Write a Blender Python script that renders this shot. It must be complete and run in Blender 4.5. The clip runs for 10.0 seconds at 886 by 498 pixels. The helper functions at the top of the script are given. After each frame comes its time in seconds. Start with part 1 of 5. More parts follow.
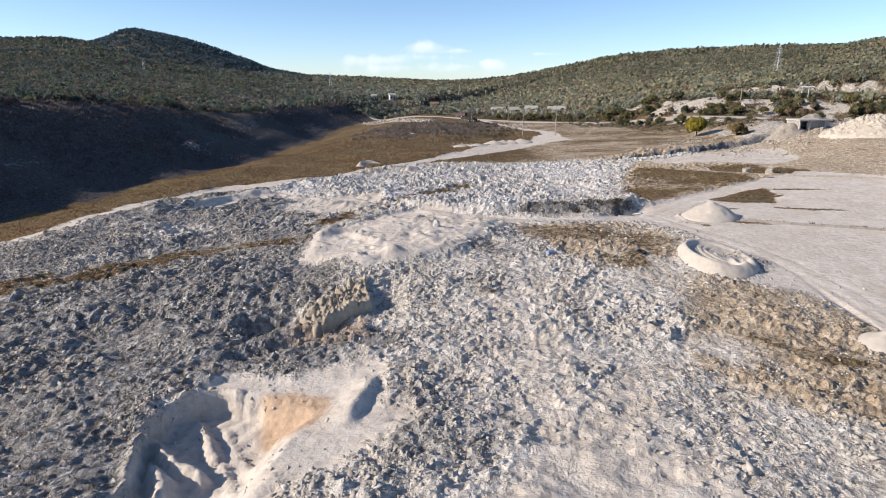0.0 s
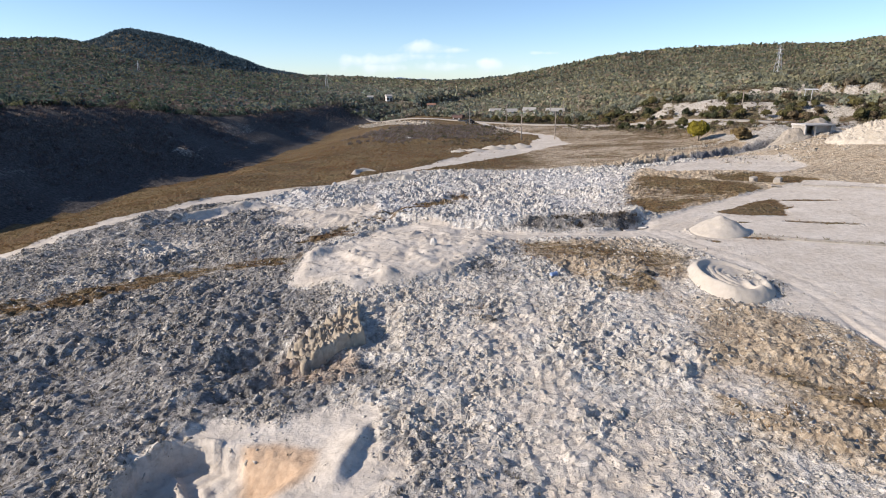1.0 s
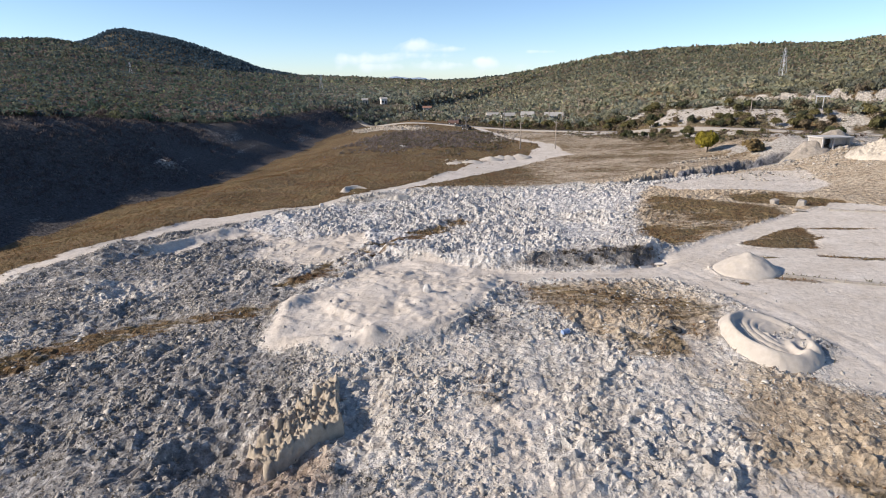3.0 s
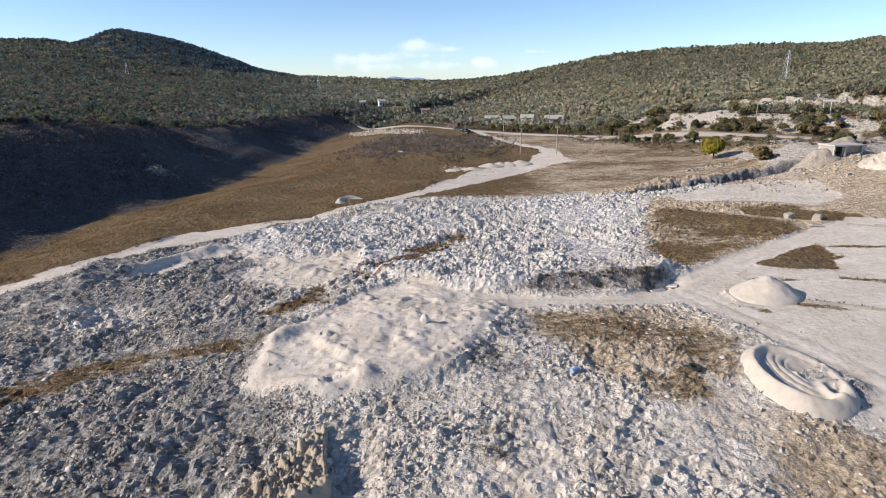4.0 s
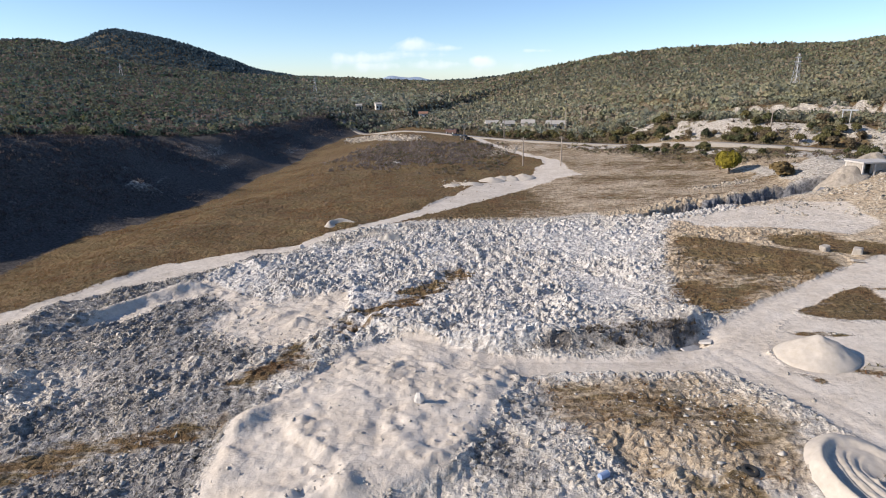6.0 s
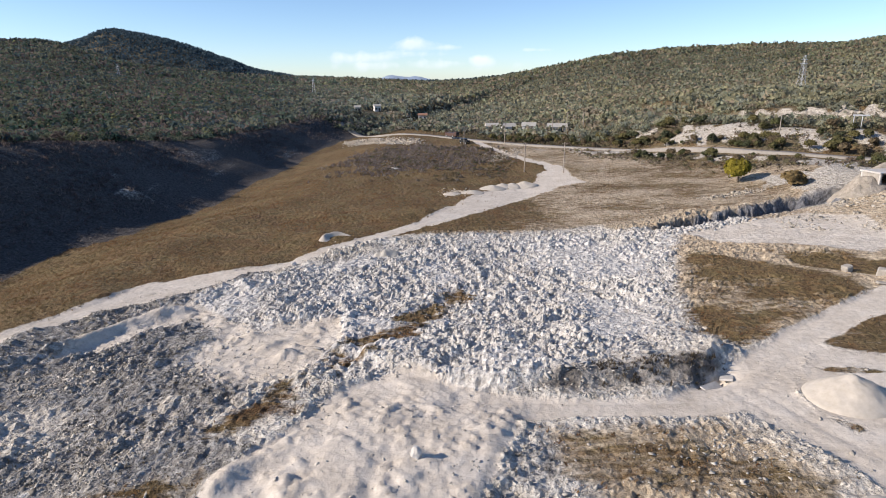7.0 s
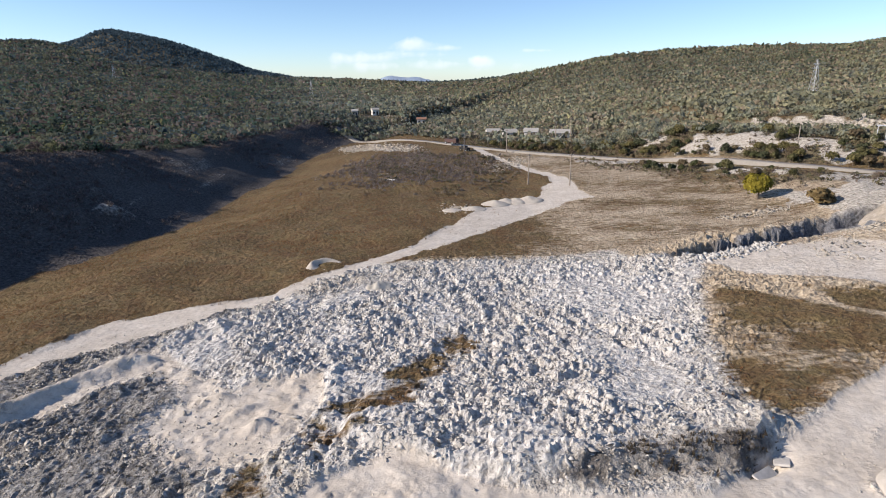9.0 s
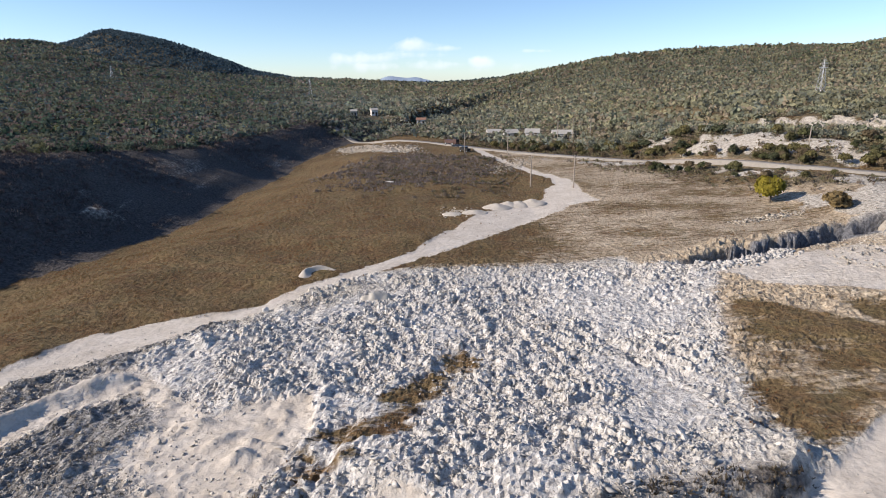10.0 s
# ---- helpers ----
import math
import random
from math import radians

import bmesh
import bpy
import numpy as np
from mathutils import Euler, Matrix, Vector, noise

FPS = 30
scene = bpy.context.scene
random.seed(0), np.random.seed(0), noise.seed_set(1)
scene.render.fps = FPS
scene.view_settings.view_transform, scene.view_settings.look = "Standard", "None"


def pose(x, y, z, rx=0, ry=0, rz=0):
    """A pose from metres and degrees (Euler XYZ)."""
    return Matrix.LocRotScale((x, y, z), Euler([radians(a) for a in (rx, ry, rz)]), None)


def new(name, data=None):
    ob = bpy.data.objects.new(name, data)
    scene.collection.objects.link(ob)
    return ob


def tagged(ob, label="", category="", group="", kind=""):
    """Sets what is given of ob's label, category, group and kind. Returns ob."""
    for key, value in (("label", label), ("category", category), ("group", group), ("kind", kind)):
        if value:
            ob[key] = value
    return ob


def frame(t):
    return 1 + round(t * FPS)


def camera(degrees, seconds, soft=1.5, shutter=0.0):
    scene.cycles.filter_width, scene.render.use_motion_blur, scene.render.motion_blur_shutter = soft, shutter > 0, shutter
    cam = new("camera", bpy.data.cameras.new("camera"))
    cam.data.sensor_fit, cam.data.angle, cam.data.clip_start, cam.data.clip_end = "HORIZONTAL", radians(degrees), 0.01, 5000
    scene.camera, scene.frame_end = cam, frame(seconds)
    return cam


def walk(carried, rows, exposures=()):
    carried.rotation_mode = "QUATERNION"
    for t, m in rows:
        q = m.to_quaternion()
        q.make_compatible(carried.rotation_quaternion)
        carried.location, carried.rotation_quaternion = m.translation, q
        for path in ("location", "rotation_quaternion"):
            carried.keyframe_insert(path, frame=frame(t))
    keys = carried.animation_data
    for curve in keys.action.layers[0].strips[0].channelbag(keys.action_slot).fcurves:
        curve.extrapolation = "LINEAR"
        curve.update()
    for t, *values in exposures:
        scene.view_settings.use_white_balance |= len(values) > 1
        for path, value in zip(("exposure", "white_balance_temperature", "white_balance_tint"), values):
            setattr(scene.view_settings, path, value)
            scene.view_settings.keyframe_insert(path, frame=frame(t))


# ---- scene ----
cam = camera(73.7, 10.0, soft=1.0)
METRES, EYE, TILT, LEAN, TURN = 36.0, 16.5, -15.65, 0.0, 0.0
ROWS = [
    (0.0, 0.0, 0.0, 0.0, -0.0, -0.0, 0.0),
    (0.5, 0.0001, 0.0316, 0.0276, -0.13, -0.03, 0.13),
    (1.0, 0.0009, 0.0659, 0.0556, -0.22, -0.07, 0.23),
    (1.5, 0.0026, 0.1026, 0.0845, -0.32, -0.13, 0.32),
    (2.0, 0.0045, 0.1409, 0.114, -0.4, -0.19, 0.39),
    (2.5, 0.0065, 0.1804, 0.1438, -0.46, -0.2, 0.42),
    (4.0, 0.0085, 0.3013, 0.2345, -0.66, -0.21, 0.52),
    (4.5, 0.0096, 0.3434, 0.265, -0.69, -0.26, 0.57),
    (5.0, 0.0111, 0.3863, 0.2951, -0.72, -0.28, 0.59),
    (5.5, 0.0122, 0.4295, 0.3268, -0.77, -0.29, 0.61),
    (7.0, 0.0165, 0.5597, 0.4243, -0.82, -0.39, 0.68),
    (7.5, 0.0178, 0.6028, 0.4582, -0.85, -0.43, 0.69),
    (8.0, 0.0192, 0.6452, 0.4913, -0.86, -0.42, 0.7),
    (8.5, 0.0204, 0.688, 0.5163, -0.87, -0.4, 0.68),
    (9.0, 0.0213, 0.7316, 0.5304, -0.88, -0.36, 0.67),
    (9.5, 0.0221, 0.776, 0.5417, -0.9, -0.35, 0.66),
    (10.0, 0.0237, 0.8216, 0.5544, -0.89, -0.32, 0.66),
]
walk(cam, [(t, pose(0, 0, EYE, TILT, LEAN, TURN) @ pose(METRES * x, METRES * 1.268 * y, METRES * z, 90 + pitch, roll, yaw)) for t, x, y, z, yaw, pitch, roll in ROWS],
     exposures=((0.0, 0.72, 6300, 12), (10.0, 0.72, 6300, 12)))

# ---- light ----
SUN_EL, SUN_AZ = 26.0, 190.0   # degrees; azimuth counted from +x towards +y
world = bpy.data.worlds.new("sky")
scene.world = world
world.use_nodes = True
wn = world.node_tree.nodes
sky = wn.new("ShaderNodeTexSky")
sky.sky_type = "NISHITA"
sky.sun_disc = False
sky.sun_elevation = radians(SUN_EL)
sky.sun_rotation = radians(90 - SUN_AZ)
sky.air_density, sky.dust_density, sky.ozone_density = 0.72, 0.2, 3.0
world.node_tree.links.new(sky.outputs[0], wn["Background"].inputs[0])
wn["Background"].inputs[1].default_value = 0.102
sun = new("sun", bpy.data.lights.new("sun", "SUN"))
sun.data.energy, sun.data.angle, sun.data.color = 4.1, radians(0.5), (1.0, 0.88, 0.74)
aim = Vector((math.cos(radians(SUN_AZ)) * math.cos(radians(SUN_EL)), math.sin(radians(SUN_AZ)) * math.cos(radians(SUN_EL)), math.sin(radians(SUN_EL))))
sun.matrix_world = Matrix.Translation((-200, 60, 160)) @ aim.to_track_quat("Z", "Y").to_matrix().to_4x4()

# ---- plan of the valley ----
GULLY = ((-86, -60), (-75, 40), (-68, 88), (-65, 128), (-57, 146), (-53, 168), (-51, 200), (-48, 238), (-41, 294), (-20, 360))
ASPHALT = ((-60, 350), (-15, 297), (8, 271), (27, 246), (42, 227), (64, 193), (76, 164), (88, 150), (110, 130), (190, 80))
TRACK = ((-60, 45), (-50, 66), (-42, 85), (-33, 97), (-19, 105), (-12.7, 113), (-3, 121.7), (5, 131.5), (15, 143), (22, 153), (31, 170), (31.5, 184), (26.4, 203), (22, 224), (17, 254))
TRACK_W = (2.2, 2.2, 1.8, 3.6, 1.6, 1.2, 1.3, 1.4, 2.0, 2.4, 2.4, 1.6, 1.1, 1.2, 1.8)
CROSS = ((3, 66.5), (10, 66.4), (18, 66.2), (24, 68.5), (29.5, 73.6), (34.5, 77.6), (41, 81.2), (52, 86))
CROSS_W = (1.8, 1.25, 1.4, 3.0, 2.0, 1.6, 1.7, 2.5)
CROSS_B = ((24, 68.5), (26.0, 63), (28.6, 57.5), (31, 52), (32.5, 45), (33, 38), (33, 20))
CROSS_B_W = (3.0, 2.2, 1.8, 1.7, 1.6, 1.6, 2.0)
PAD = ((-13.2, 52), (-13, 59), (-10, 63), (-7, 70), (-2, 72.4), (4, 69), (7.2, 68), (6.5, 65), (4.2, 58.6), (1.4, 53.5), (-2, 51.4), (-6.5, 50))
YARD = ((28.5, 70), (33, 75), (40, 79.6), (50, 85), (54, 90), (62, 84), (90, 70), (90, 14), (40, 18), (31.6, 36), (29, 44.5), (26, 47), (30.5, 52), (29, 58), (27.5, 64))
WHITE = ((-8, 69.5), (-17.5, 81), (-28, 94), (-18.6, 100), (-1, 110.5), (12, 114.2), (32, 116), (37.5, 114.5), (28.5, 93), (23.2, 78.5), (21, 75), (11, 71), (4, 69.5), (-2, 72))
TRENCH = ((31, 113.4), (41, 117), (50, 119.8), (58.7, 122.2), (67, 123.4), (80, 126))
LAYBY = ((-1.1, 127.0), (4.1, 139.0), (10.0, 151.0), (16.6, 155.1), (22.7, 159.1), (26.4, 172.9), (32.0, 184), (34.5, 182.2), (33.1, 169.5), (33.4, 157), (27.6, 155.3), (25, 151.2), (21.3, 147.1), (14.7, 139.9), (8.9, 133), (2.7, 125.4), (0, 122.5))
SAND_L = ((-29.6, 88.1), (-27, 90), (-22.4, 87.4), (-18.2, 84), (-16.7, 81.7), (-14.8, 83.1), (-9, 85), (-6.4, 80.9), (-6.5, 78.4), (-8.1, 76), (-9.6, 71.5), (-16, 71), (-22.4, 76.2), (-20.5, 82.2), (-22.1, 84.5), (-25, 86.6), (-28, 84.8), (-31, 80), (-34, 78), (-33, 82))
# bare scars in the cut hillside: place, half-widths
SCARS = ((86.9, 173.9, 6.8, 4.4), (88.8, 167.1, 2.0, 5.0), (87.7, 162.4, 2.9, 3.2), (85.3, 191.9, 2.4, 2.6), (86.5, 185.5, 2.0, 4.6), (72.3, 196.4, 6.2, 3.2), (66.2, 213, 4.6, 2.2), (77.8, 191.4, 1.2, 1.4), (52.0, 200.4, 8.6, 3.0), (60.8, 186.4, 2.6, 3.0), (68.4, 165.1, 4.2, 2.4), (72.4, 157.2, 2.0, 2.2), (77.4, 147.9, 2.8, 3.8), (74.5, 137.5, 2.6, 3.9), (95.9, 212, 2.8, 2.5))


def ease(v, a, b):
    k = np.clip((v - a) / (b - a), 0, 1)
    return k * k * (3 - 2 * k)


def rnd(ix, iy, seed):
    """A hash of whole numbers to 0..1."""
    h = (ix.astype(np.int64) * 374761393 + iy.astype(np.int64) * 668265263 + seed * 974634777) & 0xFFFFFFFF
    h = ((h ^ (h >> 13)) * 1274126177) & 0xFFFFFFFF
    h = ((h ^ (h >> 16)) * 2246822519) & 0xFFFFFFFF
    return ((h ^ (h >> 15)) & 0xFFFFFF) / 0xFFFFFF


def soft_noise(x, y, size, seed):
    """Value noise, 0..1, with lumps about size metres across."""
    x, y = np.asarray(x, float) / size, np.asarray(y, float) / size
    ix, iy = np.floor(x), np.floor(y)
    fx, fy = x - ix, y - iy
    fx, fy = fx * fx * (3 - 2 * fx), fy * fy * (3 - 2 * fy)
    a, b = rnd(ix, iy, seed), rnd(ix + 1, iy, seed)
    c, d = rnd(ix, iy + 1, seed), rnd(ix + 1, iy + 1, seed)
    return (a + (b - a) * fx) * (1 - fy) + (c + (d - c) * fx) * fy


def fbm(x, y, size, seed, octaves=4):
    out, amp, total = 0.0, 1.0, 0.0
    for k in range(octaves):
        out = out + amp * soft_noise(x * (0.8 + 0.05 * k) + y * 0.6, y * 0.8 - x * 0.6, size / 2 ** k, seed + k)
        total += amp
        amp *= 0.5
    return out / total


def lumps(x, y, size, seed, lean=0.9):
    """Broken clods: each cell a tilted, rough-topped piece that ends in a sharp step."""
    x, y = np.asarray(x, float) / size, np.asarray(y, float) / size
    ix, iy = np.floor(x), np.floor(y)
    best, second = np.full(x.shape, 9.0), np.full(x.shape, 9.0)
    top = np.zeros(x.shape)
    for dx in (-1, 0, 1):
        for dy in (-1, 0, 1):
            cx, cy = ix + dx, iy + dy
            ox, oy = cx + rnd(cx, cy, seed) - x, cy + rnd(cx, cy, seed + 1) - y
            d = np.hypot(ox, oy)
            near = d < best
            second = np.where(near, best, np.minimum(second, d))
            best = np.where(near, d, best)
            tone = rnd(cx, cy, seed + 2)
            top = np.where(near, tone * tone + lean * ((rnd(cx, cy, seed + 3) - 0.5) * ox + (rnd(cx, cy, seed + 4) - 0.5) * oy) * 2, top)
    return np.clip(top, -0.3, 1.5) * ease(second - best, 0.0, 0.18)


def along(x, y, line, widths=None):
    """Distance to a polyline, the signed side (+: to the right of its way), the half-width there and how far along."""
    best = np.full(np.shape(x), 1e9)
    side, wide, place = np.zeros(np.shape(x)), np.ones(np.shape(x)), np.zeros(np.shape(x))
    run = 0.0
    for k in range(len(line) - 1):
        (ax, ay), (bx, by) = line[k], line[k + 1]
        ux, uy = bx - ax, by - ay
        size = math.hypot(ux, uy)
        f = np.clip(((x - ax) * ux + (y - ay) * uy) / size ** 2, 0, 1)
        d = np.hypot(x - ax - f * ux, y - ay - f * uy)
        near = d < best
        best = np.where(near, d, best)
        side = np.where(near, np.sign((x - ax) * uy - (y - ay) * ux), side)
        place = np.where(near, run + f * size, place)
        if widths:
            wide = np.where(near, widths[k] + f * (widths[k + 1] - widths[k]), wide)
        run += size
    return best, side, wide, place


def lake_line(x, y):
    """As along(), for the wandering bed of the stream at the foot of the drained bank."""
    return along(x + 9 * (fbm(x, y, 26, 171, 3) - 0.5), y + 9 * (fbm(x, y, 26, 175, 3) - 0.5), GULLY)


def inside(x, y, ring, blur, wobble=0.0, seed=5):
    """1 within a closed outline, 0 outside, over blur metres, with a wandering edge."""
    d = along(x, y, ring + (ring[0],))[0]
    odd = np.zeros(np.shape(x), bool)
    for k in range(len(ring)):
        (ax, ay), (bx, by) = ring[k - 1], ring[k]
        cross = ((ay > y) != (by > y)) & (x < (bx - ax) * (y - ay) / ((by - ay) or 1e-9) + ax)
        odd ^= cross
    d = np.where(odd, d, -d)
    if wobble:
        d = d + wobble * (fbm(x, y, 4 * wobble + 1, seed) - 0.5) * 2
    return ease(d, -blur / 2, blur / 2)


def strip(x, y, line, widths, blur, wobble=0.6, seed=9):
    d, side, wide, place = along(x, y, line, widths)
    d = d + wobble * 2 * (fbm(x, y, 3.0, seed) - 0.5)
    return 1 - ease(d - wide, -blur / 2, blur / 2)


def bump(x, y, cx, cy, rx, ry, turn=0.0, hard=1.0):
    c, s = math.cos(radians(turn)), math.sin(radians(turn))
    u, v = ((x - cx) * c + (y - cy) * s) / rx, ((y - cy) * c - (x - cx) * s) / ry
    return np.exp(-(u * u + v * v) ** hard)


# skyline of the hills: way x/y from the first eye, the rise per metre of the line of sight there, and how far off the crest lies
CREST_A = (-1.6, -1.1, -0.71, -0.61, -0.58, -0.55, -0.525, -0.477, -0.39, -0.33, -0.26, -0.17, -0.11, 0.0, 0.06, 0.106, 0.152, 0.197, 0.242, 0.287, 0.377, 0.468, 0.557, 0.648, 0.69, 1.1, 1.6)
CREST_S = (0.080, 0.075, 0.070, 0.0711, 0.066, 0.059, 0.051, 0.034, 0.0236, 0.018, 0.0132, 0.0096, 0.0079, 0.0026, 0.0052, 0.0096, 0.0175, 0.0263, 0.0359, 0.0437, 0.0514, 0.0557, 0.060, 0.0626, 0.072, 0.08, 0.08)
REACH_A = (-1.6, -0.7, -0.5, -0.3, 0.0, 0.1, 0.25, 0.47, 0.65, 0.75, 1.6)
REACH_Y = (1000, 1180, 1050, 1050, 1200, 1200, 960, 900, 720, 600, 500)
MOUNT_A = (-1.6, -0.62, -0.582, -0.56, -0.541, -0.522, -0.509, -0.491, -0.472, -0.436, -0.41, -0.384, -0.349, -0.331, -0.313, -0.296, -0.269, -0.224, -0.17, -0.1)
MOUNT_S = (0.03, 0.05, 0.060, 0.0635, 0.0686, 0.0762, 0.0825, 0.083, 0.0788, 0.0728, 0.066, 0.0592, 0.048, 0.0402, 0.0359, 0.0272, 0.0202, 0.012, 0.004, -0.01)


def bank_width(y):
    """How wide the drained bank is between the stream and the wood above it."""
    return 35 - 13 * ease(y, 140, 260)


def valley(x, y):
    """The broad shape of the land: spoil tip, field, drained lake, banks and hills."""
    z = -0.9 + 2.2 * ease(y, 26, 62)
    z = z - 1.5 * ease(-x, 0, 36)
    z = z + (0.07 * np.clip(x - 20, 0, 60) * ease(y, 45, 95) + 2.2 * ease(x, 58, 76) * ease(y, 70, 110)) * (1 - 0.7 * ease(y, 180, 260))
    dg, sg, _, pg = lake_line(x, y)
    left = np.where(sg < 0, dg, 0)
    right = np.where(sg >= 0, dg, 0)
    z = z - (4.4 * (1 - ease(right, 0, 28))) * (1 - 0.5 * ease(y, 200, 300))
    top = 17.0 - 8.4 * ease(y, 140, 260)
    wide = bank_width(y)
    k = ease(left, 0, 0.66 * wide) * 0.45 + ease(left, 0.5 * wide, 1.05 * wide) * 0.55
    z = z + top * k + (0.9 * (fbm(x, y, 14, 31) - 0.5) + 0.5 * (fbm(pg * 0.35, left, 5, 32) - 0.5)) * 2 * ease(left, 3, 16)
    # a rock outcrop at the foot of the bank
    z = z + 1.5 * ease(bump(x, y, -66.5, 159.5, 3.4, 2.4, 60) + 0.5 * (fbm(x, y, 2.2, 215) - 0.5), 0.3, 0.8)
    da, sa, _, pa = along(x, y, ASPHALT)
    behind = np.where(sa < 0, da, 0)
    # hills
    a = x / np.maximum(y, 60)
    reach = np.interp(a, REACH_A, REACH_Y)
    crest = 14.5 + reach * np.interp(a, CREST_A, CREST_S)
    k = np.clip((y - 200) / (reach - 200), 0, 1)
    rise = 0.22 * k + 0.78 * k * k
    on = np.maximum(ease(behind, 0, 60), np.maximum(ease(left, 30, 100), ease(y, 300, 420)))
    z = z + on * rise * (crest - z) + 0.5 * on * (fbm(x, y, 60, 37) - 0.5) * 4 * (1 + ease(y, 400, 700) * (1 - k))
    m = (14.5 + 1400 * np.interp(a, MOUNT_A, MOUNT_S)) * np.exp(-(np.abs(y - 1400) / 270) ** 2.4) + 3 * (fbm(x, y, 45, 38) - 0.5)
    z = np.where(y > 900, np.maximum(z, m), z)
    z = z * (1 - 0.6 * ease(y, 1700, 2600))
    # the spur above the quarry
    z = z + 8.0 * ease(behind, 32, 95) * ease(x, 78, 132) * (1 - ease(y, 320, 470))
    # land behind the asphalt road climbs to the quarry
    z = z + 4.5 * ease(behind, 3, 17) * ease(x, 48, 74) * (1 - ease(behind, 50, 130))
    return z + 4.2 * ease(behind, 39.5, 41) * ease(x, 92, 99) * (1 - ease(behind, 70, 150))


def yard_weeds(x, y):
    """Patches of dry weeds left standing in the sandy yard."""
    m = inside(x, y, ((32.8, 76), (41, 81), (45, 81), (44.5, 76.5), (42, 72.5), (36, 73.8)), 1.6, 1.6)
    for cx, cy, rx, ry, turn in ((28.2, 63.6, 1.6, 0.9, -30), (34.2, 63.8, 2.6, 0.7, -25), (33.6, 70.8, 3.0, 0.6, -10), (44, 69, 5, 0.7, -20), (41, 76, 4, 0.8, 5), (48, 79, 4, 0.5, -10)):
        m = np.maximum(m, 0.9 * ease(bump(x, y, cx, cy, rx, ry, turn) + 0.5 * (fbm(x, y, 2, 197) - 0.5), 0.3, 0.6))
    return m


def sand_mask(x, y):
    m = np.maximum(strip(x, y, TRACK, TRACK_W, 1.2, 1.3), strip(x, y, CROSS, CROSS_W, 0.8, 0.4))
    m = np.maximum(m, strip(x, y, CROSS_B, CROSS_B_W, 0.9, 0.4))
    m = np.maximum(m, 0.95 * inside(x, y, LAYBY, 1.4, 1.3, 203))
    m = np.maximum(m, inside(x, y, PAD, 0.9, 0.6))
    m = np.maximum(m, inside(x, y, YARD, 1.6, 0.9) * (1 - 0.85 * yard_weeds(x, y)))
    m = np.maximum(m, 0.95 * inside(x, y, SAND_L, 2.6, 2.6))
    # pale dusty ground between the trench and the yard
    m = np.maximum(m, 0.72 * inside(x, y, ((37, 111), (45, 114), (58, 118), (64, 112), (61, 101), (54, 96.5), (46, 101.5), (39, 105)), 3.0, 2.4, 245))
    # smooth drifts of stone dust between the clods
    drift = inside(x, y, ((1, 18), (3, 24), (6, 27), (8, 30), (11.5, 32), (12, 27), (13, 21), (14, 15)), 2.5, 2.2, 181)
    drift = np.maximum(drift, 0.75 * ease(x, -5, 4) * (1 - ease(x, 18, 26)) * (1 - ease(y, 52, 60)) * ease(fbm(x, y, 4.5, 185), 0.50, 0.60))
    m = np.maximum(m, 0.66 * drift)
    # bare sandy scour round the pit and up to the slab
    m = np.maximum(m, inside(x, y, PIT, 1.2, 0.3) * (y < 33))
    m = np.maximum(m, 0.95 * ease(bump(x, y, -8.8, 28.6, 6.6, 6.0) + 0.8 * (fbm(x, y, 3, 77) - 0.5), 0.25, 0.5))
    return m


PIT = ((-15.9, 27.4), (-16.1, 28.5), (-15.6, 29.9), (-14.4, 31.2), (-12.9, 31.5), (-10.8, 31.0), (-8.7, 30.9), (-6.6, 30.1), (-6.2, 28.6), (-6.9, 27.0), (-7.4, 25.4), (-7.4, 23), (-7.3, 18), (-12, 15), (-14.6, 20), (-14.8, 23.5), (-15.6, 26))


def crest_line(x, y, line, width, tall, ragged=0.25, seed=65):
    """A narrow ridge along a line."""
    d = along(x + ragged * (fbm(x, y, 0.8, seed) - 0.5) * 2, y + ragged * (fbm(x, y, 0.8, seed + 4) - 0.5) * 2, line)[0]
    return tall * np.exp(-(d / width) ** 2)


